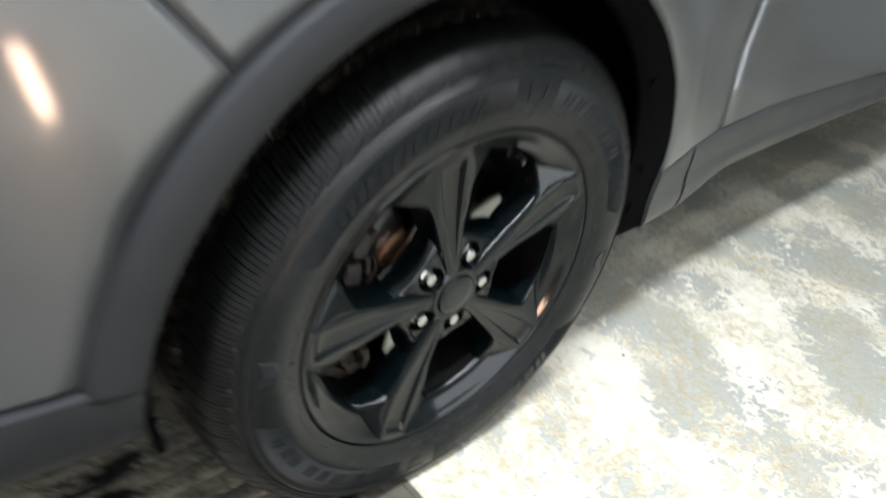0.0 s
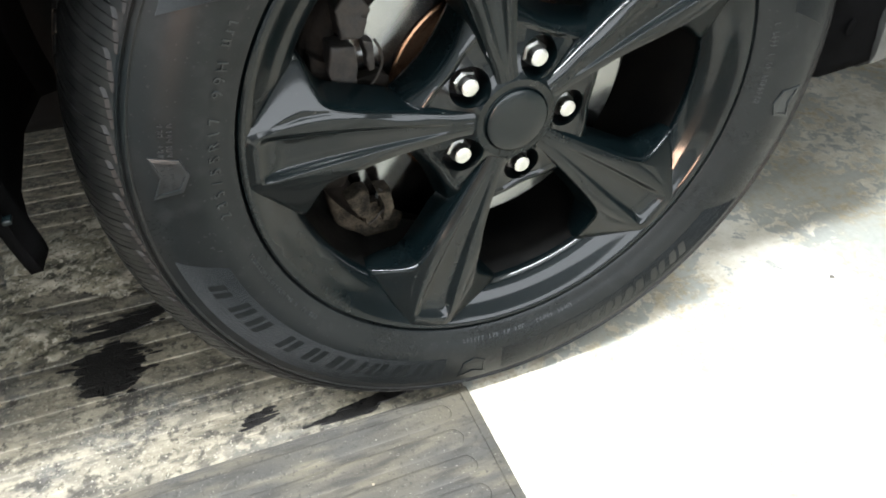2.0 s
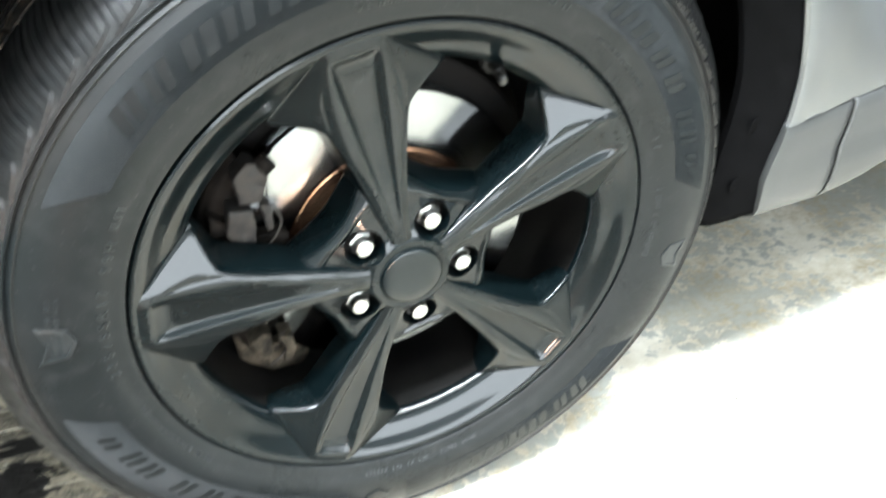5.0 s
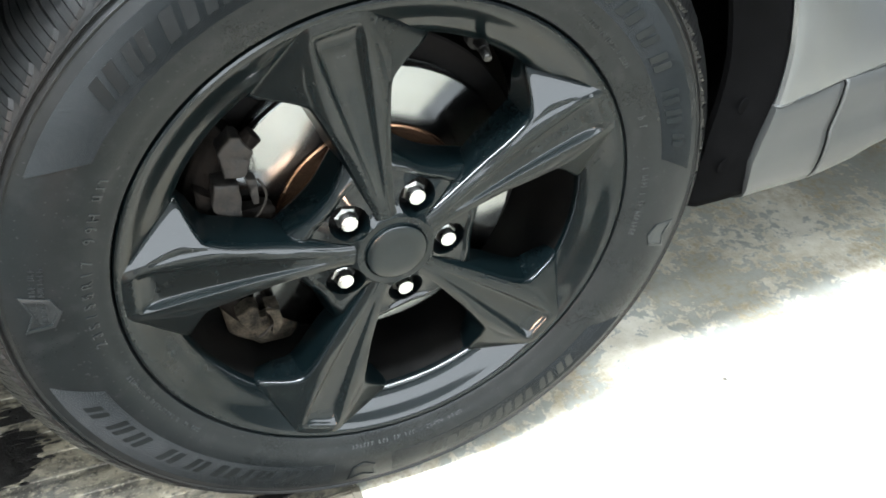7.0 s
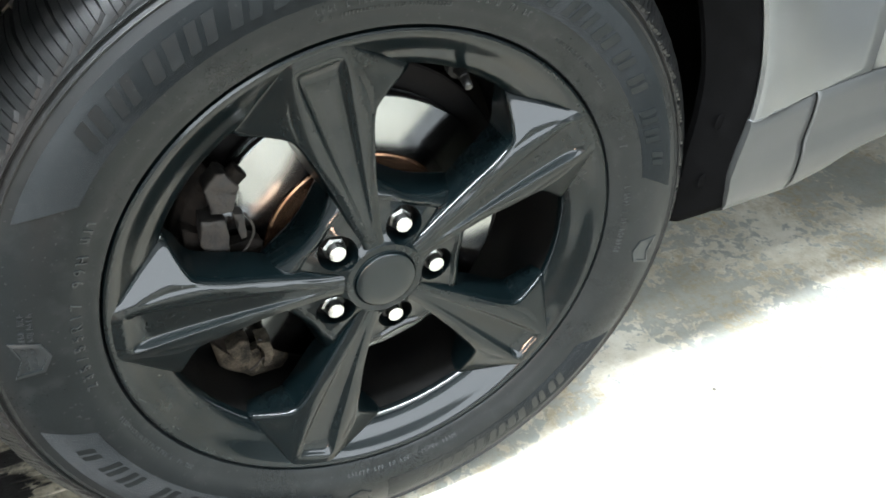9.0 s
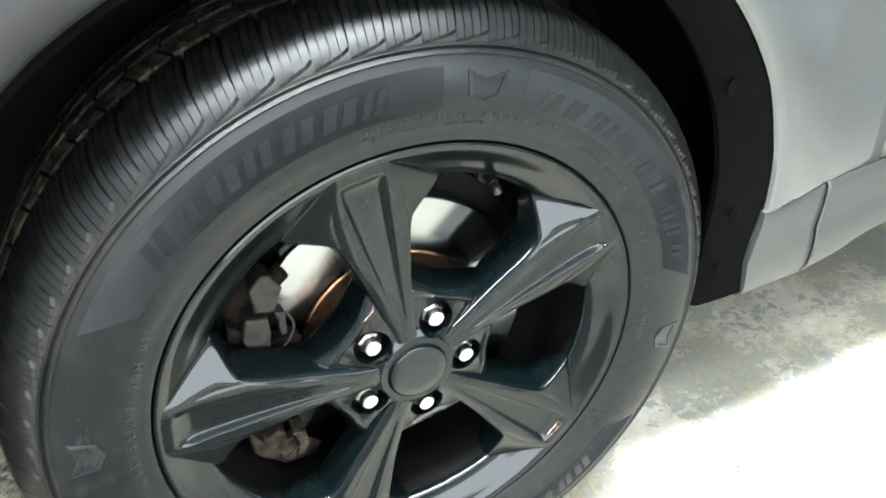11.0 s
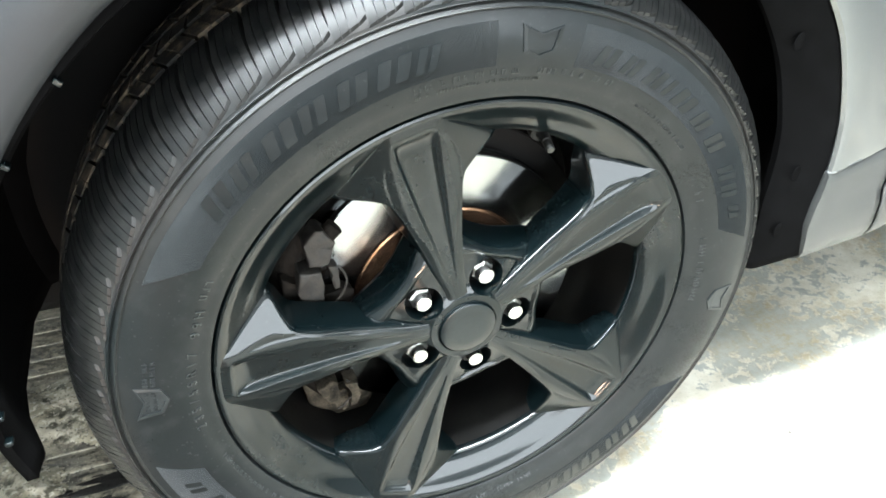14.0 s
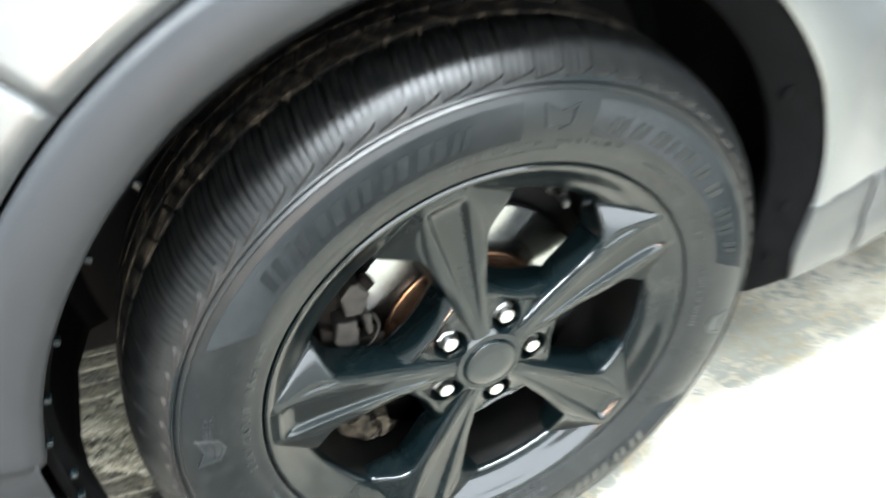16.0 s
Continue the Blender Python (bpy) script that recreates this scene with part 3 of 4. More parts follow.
    for k in range(5):
        a = radians(NUT0 + 72 * k)
        bmesh.ops.create_cone(cut, cap_ends=True, segments=40, radius1=0.0186, radius2=0.0164, depth=0.06,
                              matrix=Matrix.Translation((0.054 * math.cos(a), 0.0, 0.054 * math.sin(a))) @ Matrix.Rotation(radians(-90), 4, "X"))
    cutter = obj("cutter", cut, GLOSS)
    mod = hub.modifiers.new("wells", "BOOLEAN")
    mod.operation, mod.object, mod.solver = "DIFFERENCE", cutter, "EXACT"
    bpy.context.view_layer.update()
    done = bpy.data.meshes.new_from_object(hub.evaluated_get(bpy.context.evaluated_depsgraph_get()))
    hub.modifiers.clear()
    hub.data = done
    hub.data.set_sharp_from_angle(angle=radians(28))
    bpy.data.objects.remove(cutter)
    hub.parent = wheel
    tagged(hub, "gloss black hub with five nut wells")

    bm = bmesh.new()
    lathe(bm, [(-0.002, 0.0305), (-0.0066, 0.0302), (-0.0070, 0.0296), (-0.0058, 0.0290), (-0.0058, 0.0286), (-0.0082, 0.0280), (-0.0088, 0.0268), (-0.0092, 0.0150), (-0.0093, 0.0)], n=72)
    bmesh.ops.remove_doubles(bm, verts=bm.verts[:], dist=1e-5)
    part("centre_cap", bm, CAPM, wheel, "plain satin black centre cap")

    # lug nut: seat, hexagon, domed end
    bm = bmesh.new()
    rings = [(0.034, 0.0090, 0), (0.026, 0.0112, 0), (0.0245, 0.0128, 0), (0.0230, 0.0126, 6), (0.0098, 0.0126, 6), (0.0090, 0.0123, 6), (0.0074, 0.0092, 6), (0.0073, 0.0086, 0), (0.0066, 0.0080, 0), (0.0010, 0.0079, 0), (-0.0006, 0.0074, 0), (-0.0011, 0.0055, 0), (-0.0012, 0.0020, 0)]
    rows = []
    for y, r, hexa in rings:
        row = []
        for i in range(36):
            a = 2 * math.pi * i / 36
            k = r / (math.cos((a % (math.pi / 3)) - math.pi / 6) / math.cos(math.pi / 6)) * 0.9 if hexa else r
            row.append((k * math.cos(a), y, k * math.sin(a)))
        rows.append(row)
    vs = grid(bm, rows, closed_v=True)
    bm.faces.new(vs[-1]), bm.faces.new(vs[0])
    first = None
    for k in range(5):
        a = radians(NUT0 + 72 * k)
        m = Matrix.Translation((0.054 * math.cos(a), 0, 0.054 * math.sin(a))) @ spin((23, 51, 8, 37, 14)[k])
        if first:
            again("lug_nut", first, m, wheel)
        else:
            first = part("lug_nut", bm, ZINC, wheel, "chrome hexagonal lug nut", at=m, sharp=30)

    # well walls, brake-dust black lifted for haze
    for k in range(5):
        a = radians(NUT0 + 72 * k)
        m = Matrix.Translation((0.054 * math.cos(a), 0, 0.054 * math.sin(a)))
        if k:
            again("nut_well", well, m, wheel)
        else:
            bm = bmesh.new()
            lathe(bm, [(0.0035, 0.0181), (0.0180, 0.0168), (0.0200, 0.0150), (0.0200, 0.0)], n=36)
            bmesh.ops.remove_doubles(bm, verts=bm.verts[:], dist=1e-5)
            well = part("nut_well", bm, BARREL, wheel, "dark nut well", at=m)

    # valve stem in its dark pocket, leaning out
    a = radians(70.4)
    er = Vector((math.cos(a), 0, math.sin(a)))
    lean = (-0.0065 * er + Vector((0, -0.021, 0))).normalized()
    m = Matrix.Translation(0.1938 * er + Vector((0, 0.0020, 0))) @ Vector((0, -1, 0)).rotation_difference(lean).to_matrix().to_4x4()
    bm = bmesh.new()
    lathe(bm, [(0.016, 0.0), (0.016, 0.0110), (0.0085, 0.0098), (0.0075, 0.0062), (0.006, 0.0050), (-0.002, 0.0043), (-0.0026, 0.0046), (-0.0034, 0.0046), (-0.0040, 0.0038), (-0.0105, 0.0038), (-0.0110, 0.0034), (-0.0110, 0.0)], n=24)
    bmesh.ops.remove_doubles(bm, verts=bm.verts[:], dist=1e-5)
    stem = part("valve_stem", bm, BARREL, wheel, "black rubber valve stem", at=m)
    bm = bmesh.new()
    lathe(bm, [(-0.0104, 0.0), (-0.0104, 0.0036), (-0.0136, 0.0036), (-0.0146, 0.0028), (-0.0148, 0.0)], n=20)
    bmesh.ops.remove_doubles(bm, verts=bm.verts[:], dist=1e-5)
    part("valve_cap", bm, BRASS, stem, "dull metal valve cap")
    return wheel


SPOKE0, NUT0 = 33.5, 69.5
wheel = build_wheel()


def build_tyre():
    prof = [(y, r) for y, r in HALF]
    for i, (y, r) in enumerate(prof):  # the carcass lies a groove's depth under the tread
        if r > 0.33:
            prof[i] = (y, r - 0.0072)
        elif r > 0.32:
            prof[i] = (y + 0.001, r - 0.0025)
    prof = prof + [(2 * CROWN - y, r) for y, r in prof[-2::-1]]
    bm = bmesh.new()
    lathe(bm, prof, n=240)
    for v in bm.verts:
        if v.co.z < CONTACT:
            v.co.z = CONTACT
    tyre = part("tyre", bm, RUBBER, wheel, "black radial tyre with raised sidewall lettering", sharp=40)

    # raised, finely serrated panels on the sidewall, and blocks where the lettering stands
    def sector(ra, rb, a0, a1, h, slant=0.0, nr=5, step=1.5, cut=0.0, bm=None, rib=0.0):
        bm = bm or bmesh.new()
        na = max(2, int(abs(a1 - a0) / step))
        rows = []
        for i in range(na + 1):
            row = []
            for j in range(nr + 1):
                r = ra + (rb - ra) * j / nr
                f = i / na
                a = a0 + (a1 - a0) * f + slant * (j / nr) * (1 - f) + cut * (j / nr - 0.5)
                row.append((a, r))
            rows.append(row)
        out = lambda a, r, k: on_floor((r * math.cos(radians(a)), side_y(r) - k, r * math.sin(radians(a))))
        tops = [[out(a, r, h + rib * (i % 2)) for a, r in row] for i, row in enumerate(rows)]
        lows = [[out(a, r, -0.001) for a, r in row] for row in rows]
        tv = grid(bm, tops)
        lv = [[bm.verts.new(p) for p in row] for row in lows]
        rim_t = tv[0] + [r[-1] for r in tv[1:]] + tv[-1][-2::-1] + [r[0] for r in tv[-2:0:-1]]
        rim_l = lv[0] + [r[-1] for r in lv[1:]] + lv[-1][-2::-1] + [r[0] for r in lv[-2:0:-1]]
        for i in range(len(rim_t)):
            j = (i + 1) % len(rim_t)
            bm.faces.new((rim_t[i], rim_l[i], rim_l[j], rim_t[j]))
        for v in [v for row in lv for v in row if not v.link_faces]:
            bm.verts.remove(v)
        return bm

    def letter(ra, rb, a0, a1, h, cut):
        """One character as plain raised bars."""
        if abs(a1 - a0) < 2.2:
            return sector(ra, rb, a0, a1, h, nr=2, step=0.8, cut=cut)
        bm = bmesh.new()
        for b0, b1 in ((a0, a0 + 0.40 * (a1 - a0)), (a0 + 0.60 * (a1 - a0), a1)):
            sector(ra, rb, b0, b1, h, nr=2, step=0.5, cut=cut, bm=bm)
        return bm

    for turn in (0, 180):
        for a0, a1, sl in ((148.5, 90.3, 5.0), (15.5, 76.2, -5.0)):
            part("serrated_panel", sector(0.2640, 0.2965, a0 + turn, a1 + turn, 0.0003, slant=sl, nr=4, step=0.085, rib=0.00027), PATCH, wheel, "finely ribbed sidewall panel", sharp=20)
        # seven broad characters on one panel, ten on the other, as plain blocks
        for k in range(7):
            a = 139.4 - 6.12 * k
            w = (4.6, 3.8, 5.0, 4.2, 4.6, 5.0, 3.2)[k]
            part("letter_block", letter(0.2710, 0.2890, a + turn, a - w + turn, 0.0006 if turn else 0.0010, -1.5), RUBBER if turn else LETTER, wheel, sharp=40)
        for k in range(10):
            a = (72.6, 67.0, 61.6, 56.6, 53.6, 46.4, 40.0, 31.4, 26.6, 20.6)[k]
            w = (3.6, 3.2, 3.6, 1.2, 4.8, 3.6, 3.8, 3.4, 3.2, 3.2)[k]
            ra, rb = ((0.2690, 0.2850), (0.2740, 0.2860))[k == 9]
            part("letter_block", letter(ra, rb, a + turn, a - w + turn, 0.0006 if turn else 0.0010, -1.2), RUBBER if turn or k < 7 else LETTER, wheel, sharp=40)
        # shields between the panels
        for c in (83.3, 175.6):
            bm = bmesh.new()
            shape = [(-3.3, 0.2935), (0, 0.2868), (3.3, 0.2935), (2.7, 0.2735), (0, 0.2675), (-2.7, 0.2735)]
            ring_o = [bm.verts.new(on_floor((r * math.cos(radians(c + turn + d)), side_y(r) - 0.0014, r * math.sin(radians(c + turn + d))))) for d, r in shape]
            rm = sum(r for _, r in shape) / 6
            ring_i = []
            for d, r in shape:
                d2, r2 = d * 0.80, rm + (r - rm) * 0.76
                ring_i.append(bm.verts.new(on_floor((r2 * math.cos(radians(c + turn + d2)), side_y(r2) - 0.0014, r2 * math.sin(radians(c + turn + d2))))))
            base_o = [bm.verts.new(v.co + Vector((0, 0.0024, 0))) for v in ring_o]
            base_i = [bm.verts.new(v.co + Vector((0, 0.0011, 0))) for v in ring_i]
            for i in range(6):
                j = (i + 1) % 6
                bm.faces.new((ring_o[i], ring_o[j], ring_i[j], ring_i[i]))
                bm.faces.new((base_o[i], base_o[j], ring_o[j], ring_o[i]))
                bm.faces.new((ring_i[i], ring_i[j], base_i[j], base_i[i]))
            bm.faces.new(base_i)
            # Side shields get lighter rubber, to paint in brighter edge glints.
            part("shield_emblem", bm, PRINT if c > 100 else RUBBER, wheel, "raised plain shield outline", smooth=False)
    # small print: rows of short bars
    rnd = random.Random(5)
    for a0, a1, r, hgt, wid in ((151, 156, 0.2515, 0.0060, 1.15), (177.5, 167.5, 0.2845, 0.0036, 0.6), (177.5, 167, 0.2790, 0.0036, 0.6), (196, 219, 0.2455, 0.0032, 0.6), (59, 41, 0.2520, 0.0034, 0.55), (28, 25, 0.2495, 0.0060, 1.0),
                                (15, -6, 0.2500, 0.0052, 0.8), (105, 66, 0.2585, 0.0046, 0.75), (104, 82, 0.2515, 0.0028, 0.5), (-100, -70, 0.2470, 0.0040, 0.8)):
        bm = bmesh.new()
        a, sgn = a0, 1 if a1 > a0 else -1
        while (a1 - a) * sgn > 0:
            w = wid * rnd.uniform(0.65, 1.0)
            if rnd.random() > 0.16:
                ra, rb = r - hgt / 2, r + hgt / 2
                sw, sh = 0.24 * wid, 0.22 * hgt
                strokes = [(0.0, sw, ra, rb)]
                if rnd.random() < 0.6:
                    strokes.append((w - sw, w, *((ra, rb) if rnd.random() < 0.5 else (ra, (ra + rb) / 2))))
                q = rnd.choice((ra, (ra + rb - sh) / 2, rb - sh))
                strokes.append((sw, w - sw, q, q + sh))
                for d0, d1, q0, q1 in strokes:
                    cs = [(a + d0 * sgn, q0), (a + d1 * sgn, q0), (a + d1 * sgn, q1), (a + d0 * sgn, q1)]
                    lo = [bm.verts.new((q * math.cos(radians(d)), side_y(q) + 0.0005, q * math.sin(radians(d)))) for d, q in cs]
                    hi = [bm.verts.new((q * math.cos(radians(d)), side_y(q) - 0.0006, q * math.sin(radians(d)))) for d, q in cs]
                    bm.faces.new(hi)
                    for i in range(4):
                        bm.faces.new((lo[i], lo[(i + 1) % 4], hi[(i + 1) % 4], hi[i]))
            a += wid * sgn * 1.25
        tagged(part("small_print", bm, PRINT, wheel, "row of small raised bars", smooth=False), kind="stuff")

    # size marking, read clockwise round the rim
    bm = bmesh.new()
    for k, ch in enumerate("235/55R17 99H"):
        if ch == " ":
            continue
        cu = bpy.data.curves.new("character", "FONT")
        cu.body, cu.size, cu.align_x, cu.extrude, cu.resolution_u = ch, 0.0108, "CENTER", 0.0007, 3
        tmp = new("character", cu)
        bpy.context.view_layer.update()
        me = bpy.data.meshes.new_from_object(tmp.evaluated_get(bpy.context.evaluated_depsgraph_get()))
        bpy.data.objects.remove(tmp)
        start = len(bm.verts)
        bm.from_mesh(me)
        bm.verts.ensure_lookup_table()
        for v in bm.verts[start:]:
            u, h, w = v.co
            r = 0.2462 + h
            a = radians(185.5 - 2.28 * k) - u / 0.25
            v.co = (r * math.cos(a), side_y(r) - w - 0.0003, r * math.sin(a))
    part("size_marking", bm, PRINT, wheel, "raised size marking", smooth=False)

    # shoulder tread blocks with sipes
    pitch, sipes = 360 / 76, 4

    def block(clamp):
        bm = bmesh.new()
        for i in range(sipes):
            ends = []  # the block's own edges draw apart inwards into a wedge-shaped groove; sipes stay narrow
            for e in (i, i + 1):
                side = 1 if e == i else -1
                outer = e in (0, sipes)
                ends.append(lambda w, e=e, side=side, outer=outer: e * pitch / sipes + side * (0.05 + 0.27 * min(1.0, w / 0.7) ** 1.6 if outer else 0.065 + 0.02 * w))
            foot = [0.02 + 0.17 * (1 - e / sipes) for e in (i, i + 1)]
            rows = []
            for q in (0.0, 0.02, 0.08, 0.2, 0.36, 0.56, 0.78, 1.0):
                line = []
                for b, f, low in ((ends[0], foot[0], True), (ends[0], foot[0], False), (ends[1], foot[1], False), (ends[1], foot[1], True)):
                    w = f + (1 - f) * q
                    y, r = shoulder(w, (0.0075 if q else 0.0040) if low else (0.0 if q else 0.0022))
                    a = radians(b(w) - 1.5 * w - 0.7 * w * w)
                    p = Vector((r * math.cos(a), y, r * math.sin(a)))
                    if clamp is not None:
                        p = clamp @ p
                        p.z = max(p.z, CONTACT)
                        p = clamp.inverted() @ p
                    line.append(p)
                rows.append(line)
            vs = grid(bm, rows)
            bm.faces.new(vs[0]), bm.faces.new(vs[-1][::-1])
        return bm

    shared = None
    for k in range(76):
        m = spin(k * pitch - 1.65)
        mid = (k * pitch + 1.5) % 360
        if 246 < mid < 294:
            part("tread_block", block(m), TREAD, wheel, at=m, sharp=30)
        elif shared is None:
            shared = part("tread_block", block(None), TREAD, wheel, at=m, sharp=30)
        else:
            again("tread_block", shared, m, wheel)

    # inner ribs of the tread, joined
    bm = bmesh.new()
    path = lambda y: lerp_table([(p[0], p[1]) for p in HALF] + [(2 * CROWN - p[0], p[1]) for p in HALF[-2::-1]], y)
    for ya, yb, off, skew, nblk in ((0.0420, 0.0660, 0.4, 1.6, 72), (0.0730, 0.0950, 1.2, -1.2, 72), (0.1020, 0.1260, 2.0, 1.6, 72), (0.1330, 0.1850, 0.9, -2.2, 72)):
        for k in range(nblk):
            for half in (0, 1):
                b0 = off + (k + 0.5 * half) * 360 / nblk + 0.14
                b1 = b0 + 180 / nblk - (0.5 if half else 0.16)
                rows = []
                for i in range(4):
                    f = i / 3
                    y = ya + (yb - ya) * f
                    r = path(y)
                    line = []
                    for b, q in ((b0, r - 0.0075), (b0, r), (b1, r), (b1, r - 0.0075)):
                        a = radians(b + skew * f)
                        line.append(on_floor((q * math.cos(a), y, q * math.sin(a))))
                    rows.append(line)
                vs = grid(bm, rows)
                bm.faces.new(vs[0]), bm.faces.new(vs[-1][::-1])
    tagged(part("tread_ribs", bm, DIRTY_TREAD, wheel, "muddy tread ribs", sharp=30), kind="stuff")


build_tyre()


def build_brake():
    bm = bmesh.new()
    lathe(bm, [(0.060, 0.094), (0.060, 0.1470), (0.0606, 0.1480), (0.0680, 0.1480), (0.0680, 0.1440), (0.078, 0.1440), (0.078, 0.1480), (0.0855, 0.1480), (0.086, 0.0940)], n=120)
    disc = part("brake_disc", bm, ROTOR, car, "machined steel brake disc with a rusty hat", sharp=30)
    bm = bmesh.new()
    lathe(bm, [(0.0585, 0.0945), (0.0572, 0.0936), (0.0565, 0.0918), (0.0535, 0.0895), (0.0490, 0.0878), (0.0430, 0.0868), (0.0415, 0.0858)], n=96)
    part("disc_hat", bm, RUST, disc, "rust-bronze disc hat", sharp=30)
    # The hat's face is blackened: its shade is put into the colour.
    bm = bmesh.new()
    lathe(bm, [(0.0416, 0.0859), (0.0385, 0.0842), (0.0360, 0.0760), (0.0360, 0.0)], n=72)
    bmesh.ops.remove_doubles(bm, verts=bm.verts[:], dist=1e-5)
    part("hat_face", bm, DARK_IRON, disc, "hat face blackened to stand for shade", sharp=30)
    bm = bmesh.new()
    lathe(bm, [(0.086, 0.02), (0.086, 0.17), (0.088, 0.172), (0.088, 0.02)], n=72)
    part("splash_shield", bm, UNDER, disc, "black splash shield")

    cal = bmesh.new()
    # carrier arm, a curved bar round the disc's edge
    rows = []
    for i in range(25):
        a = radians(142 + (228 - 142) * i / 24)
        t = 0.5 + 0.5 * math.sin(math.pi * i / 24)
        prof = [(0.058, 0.1515), (0.056 - 0.004 * t, 0.158), (0.057, 0.1700), (0.064, 0.1760), (0.110, 0.1760), (0.114, 0.156), (0.100, 0.1515)]
        rows.append([(r * math.cos(a), y, r * math.sin(a)) for y, r in prof])
    vs = grid(cal, rows, closed_v=True)
    cal.faces.new(vs[0]), cal.faces.new(vs[-1][::-1])
    caliper = part("brake_caliper", cal, DARK_IRON, car, "dirty cast-iron brake caliper", bevel=0.002)

    def lump(name, outline, ya, yb, label="", bev=0.003, material=None):
        bm = bmesh.new()
        prism(bm, outline, ya, yb)
        bmesh.ops.bevel(bm, geom=bm.edges[:], offset=bev, segments=2, profile=0.6, affect="EDGES")
        bmesh.ops.triangulate(bm, faces=[f for f in bm.faces if len(f.verts) > 4])
        bmesh.ops.subdivide_edges(bm, edges=[e for e in bm.edges if e.calc_length() > 0.006], cuts=3, use_grid_fill=True)
        for v in bm.verts:  # rough sand-cast skin
            v.co += 0.0011 * noise.noise_vector(v.co * 130) + 0.0006 * noise.noise_vector(v.co * 420)
        return part(name, bm, material or CAST, caliper, label, sharp=70)

    lump("carrier_lug", [(-0.1400, 0.0955), (-0.1290, 0.1085), (-0.1225, 0.1075), (-0.1120, 0.0930), (-0.1175, 0.0830), (-0.1200, 0.0715), (-0.1370, 0.0715)], 0.036, 0.058, "stubby grey bracket lug", 0.0015)
    bm = bmesh.new()
    bmesh.ops.create_cone(bm, cap_ends=True, segments=24, radius1=0.0088, radius2=0.0082, depth=0.020,
                          matrix=Matrix.Translation((-0.1165, 0.046, 0.0985)) @ Matrix.Rotation(radians(48), 4, "Y"))
    part("pin_bolt", bm, DARK_IRON, caliper, "dark round pin end", bevel=0.001)
    lump("pad_abutment", [(-0.1460, 0.0685), (-0.1265, 0.0660), (-0.1245, 0.0510), (-0.1265, 0.0310), (-0.1440, 0.0330), (-0.1490, 0.0480)], 0.033, 0.056, "grimy pad end", 0.0015)
    lump("pad_plate", [(-0.1195, 0.0690), (-0.1110, 0.0675), (-0.1105, 0.0450), (-0.1150, 0.0430), (-0.1165, 0.0540)], 0.036, 0.050, "small steel pad clip", 0.0008)
    # Dark ledge drawn out over the disc, imitating the shade there.
    lump("pad_shelf", [(-0.1620, 0.0600), (-0.1480, 0.0520), (-0.1250, 0.0330), (-0.1060, 0.0380), (-0.0970, 0.0330), (-0.0960, 0.0080), (-0.1350, 0.0060), (-0.1600, 0.0180)], 0.042, 0.056, "dark ledge, stretched over the disc in place of shade", 0.002, DARK_IRON)
    lump("pad_abutment", [(-0.1400, -0.0820), (-0.1270, -0.0740), (-0.1190, -0.0760), (-0.1175, -0.0930), (-0.1200, -0.1060), (-0.1290, -0.1030), (-0.1360, -0.0900)], 0.038, 0.056, "grimy pad end", 0.0015, LIT_DUSTY_CAST)
    lump("pad_plate", [(-0.1130, -0.0740), (-0.1000, -0.0740), (-0.0975, -0.0930), (-0.1030, -0.1060), (-0.1090, -0.1060), (-0.1060, -0.0900)], 0.030, 0.050, "small steel pad clip", 0.0008, LIT_DUSTY_CAST)
    lump("pad_plate", [(-0.1220, -0.0960), (-0.1100, -0.0930), (-0.1040, -0.1080), (-0.1120, -0.1240), (-0.1220, -0.1180)], 0.044, 0.056, "", 0.001, LIT_DUSTY_CAST)
    lump("bridge", [(-0.178, 0.050), (-0.160, 0.040), (-0.138, 0.020), (-0.130, -0.040), (-0.142, -0.066), (-0.178, -0.060), (-0.184, 0.0)], 0.036, 0.110, "black caliper body", 0.006, DARK_IRON)
    # Added lump; its brown imitates a lit, dusty glow behind the caliper.
    lump("bridge", [(-0.152, -0.086), (-0.126, -0.100), (-0.100, -0.110), (-0.074, -0.134), (-0.082, -0.152), (-0.114, -0.154), (-0.146, -0.130)], 0.066, 0.095, "added brown lump standing in for a dusty, lit recess", 0.006, LIT_DUSTY_CAST)
    # anti-rattle wire
    for z0, z1, bow in ((0.070, 0.036, 0.0065), (-0.072, -0.100, 0.0110)):
        cu = bpy.data.curves.new("spring_wire", "CURVE")
        cu.dimensions, cu.bevel_depth, cu.bevel_resolution = "3D", 0.0011, 2
        sp = cu.splines.new("POLY")
        pts = [(-0.1110 + bow * math.sin(math.pi * i / 8), 0.034, z0 + (z1 - z0) * i / 8) for i in range(9)] + [(-0.116, 0.034, z1 - 0.006), (-0.121, 0.036, z1 - 0.011)]
        sp.points.add(len(pts) - 1)
        for p, q in zip(sp.points, pts):
            p.co = (*q, 1)
        wire_data = new("spring_wire", cu)
        me = bpy.data.meshes.new_from_object(wire_data.evaluated_get(bpy.context.evaluated_depsgraph_get()))
        bpy.data.objects.remove(wire_data)
        me.materials.clear()
        me.materials.append(CAST)
        wire = new("spring_wire", me)
        wire.parent = caliper


build_brake()


# ---- body round the wheel ----
def arch_r(a):
    """Radius of the wheel opening by angle."""
    return lerp_table([(-8, 0.418), (-3, 0.407), (0, 0.400), (3, 0.3925), (6.4, 0.3885), (10.6, 0.3930), (15.8, 0.4040), (19.2, 0.4087), (23.8, 0.4140), (28.5, 0.4170), (36, 0.4225), (60, 0.425), (85, 0.410), (110, 0.401), (150, 0.401), (172, 0.404), (190, 0.404)], a)


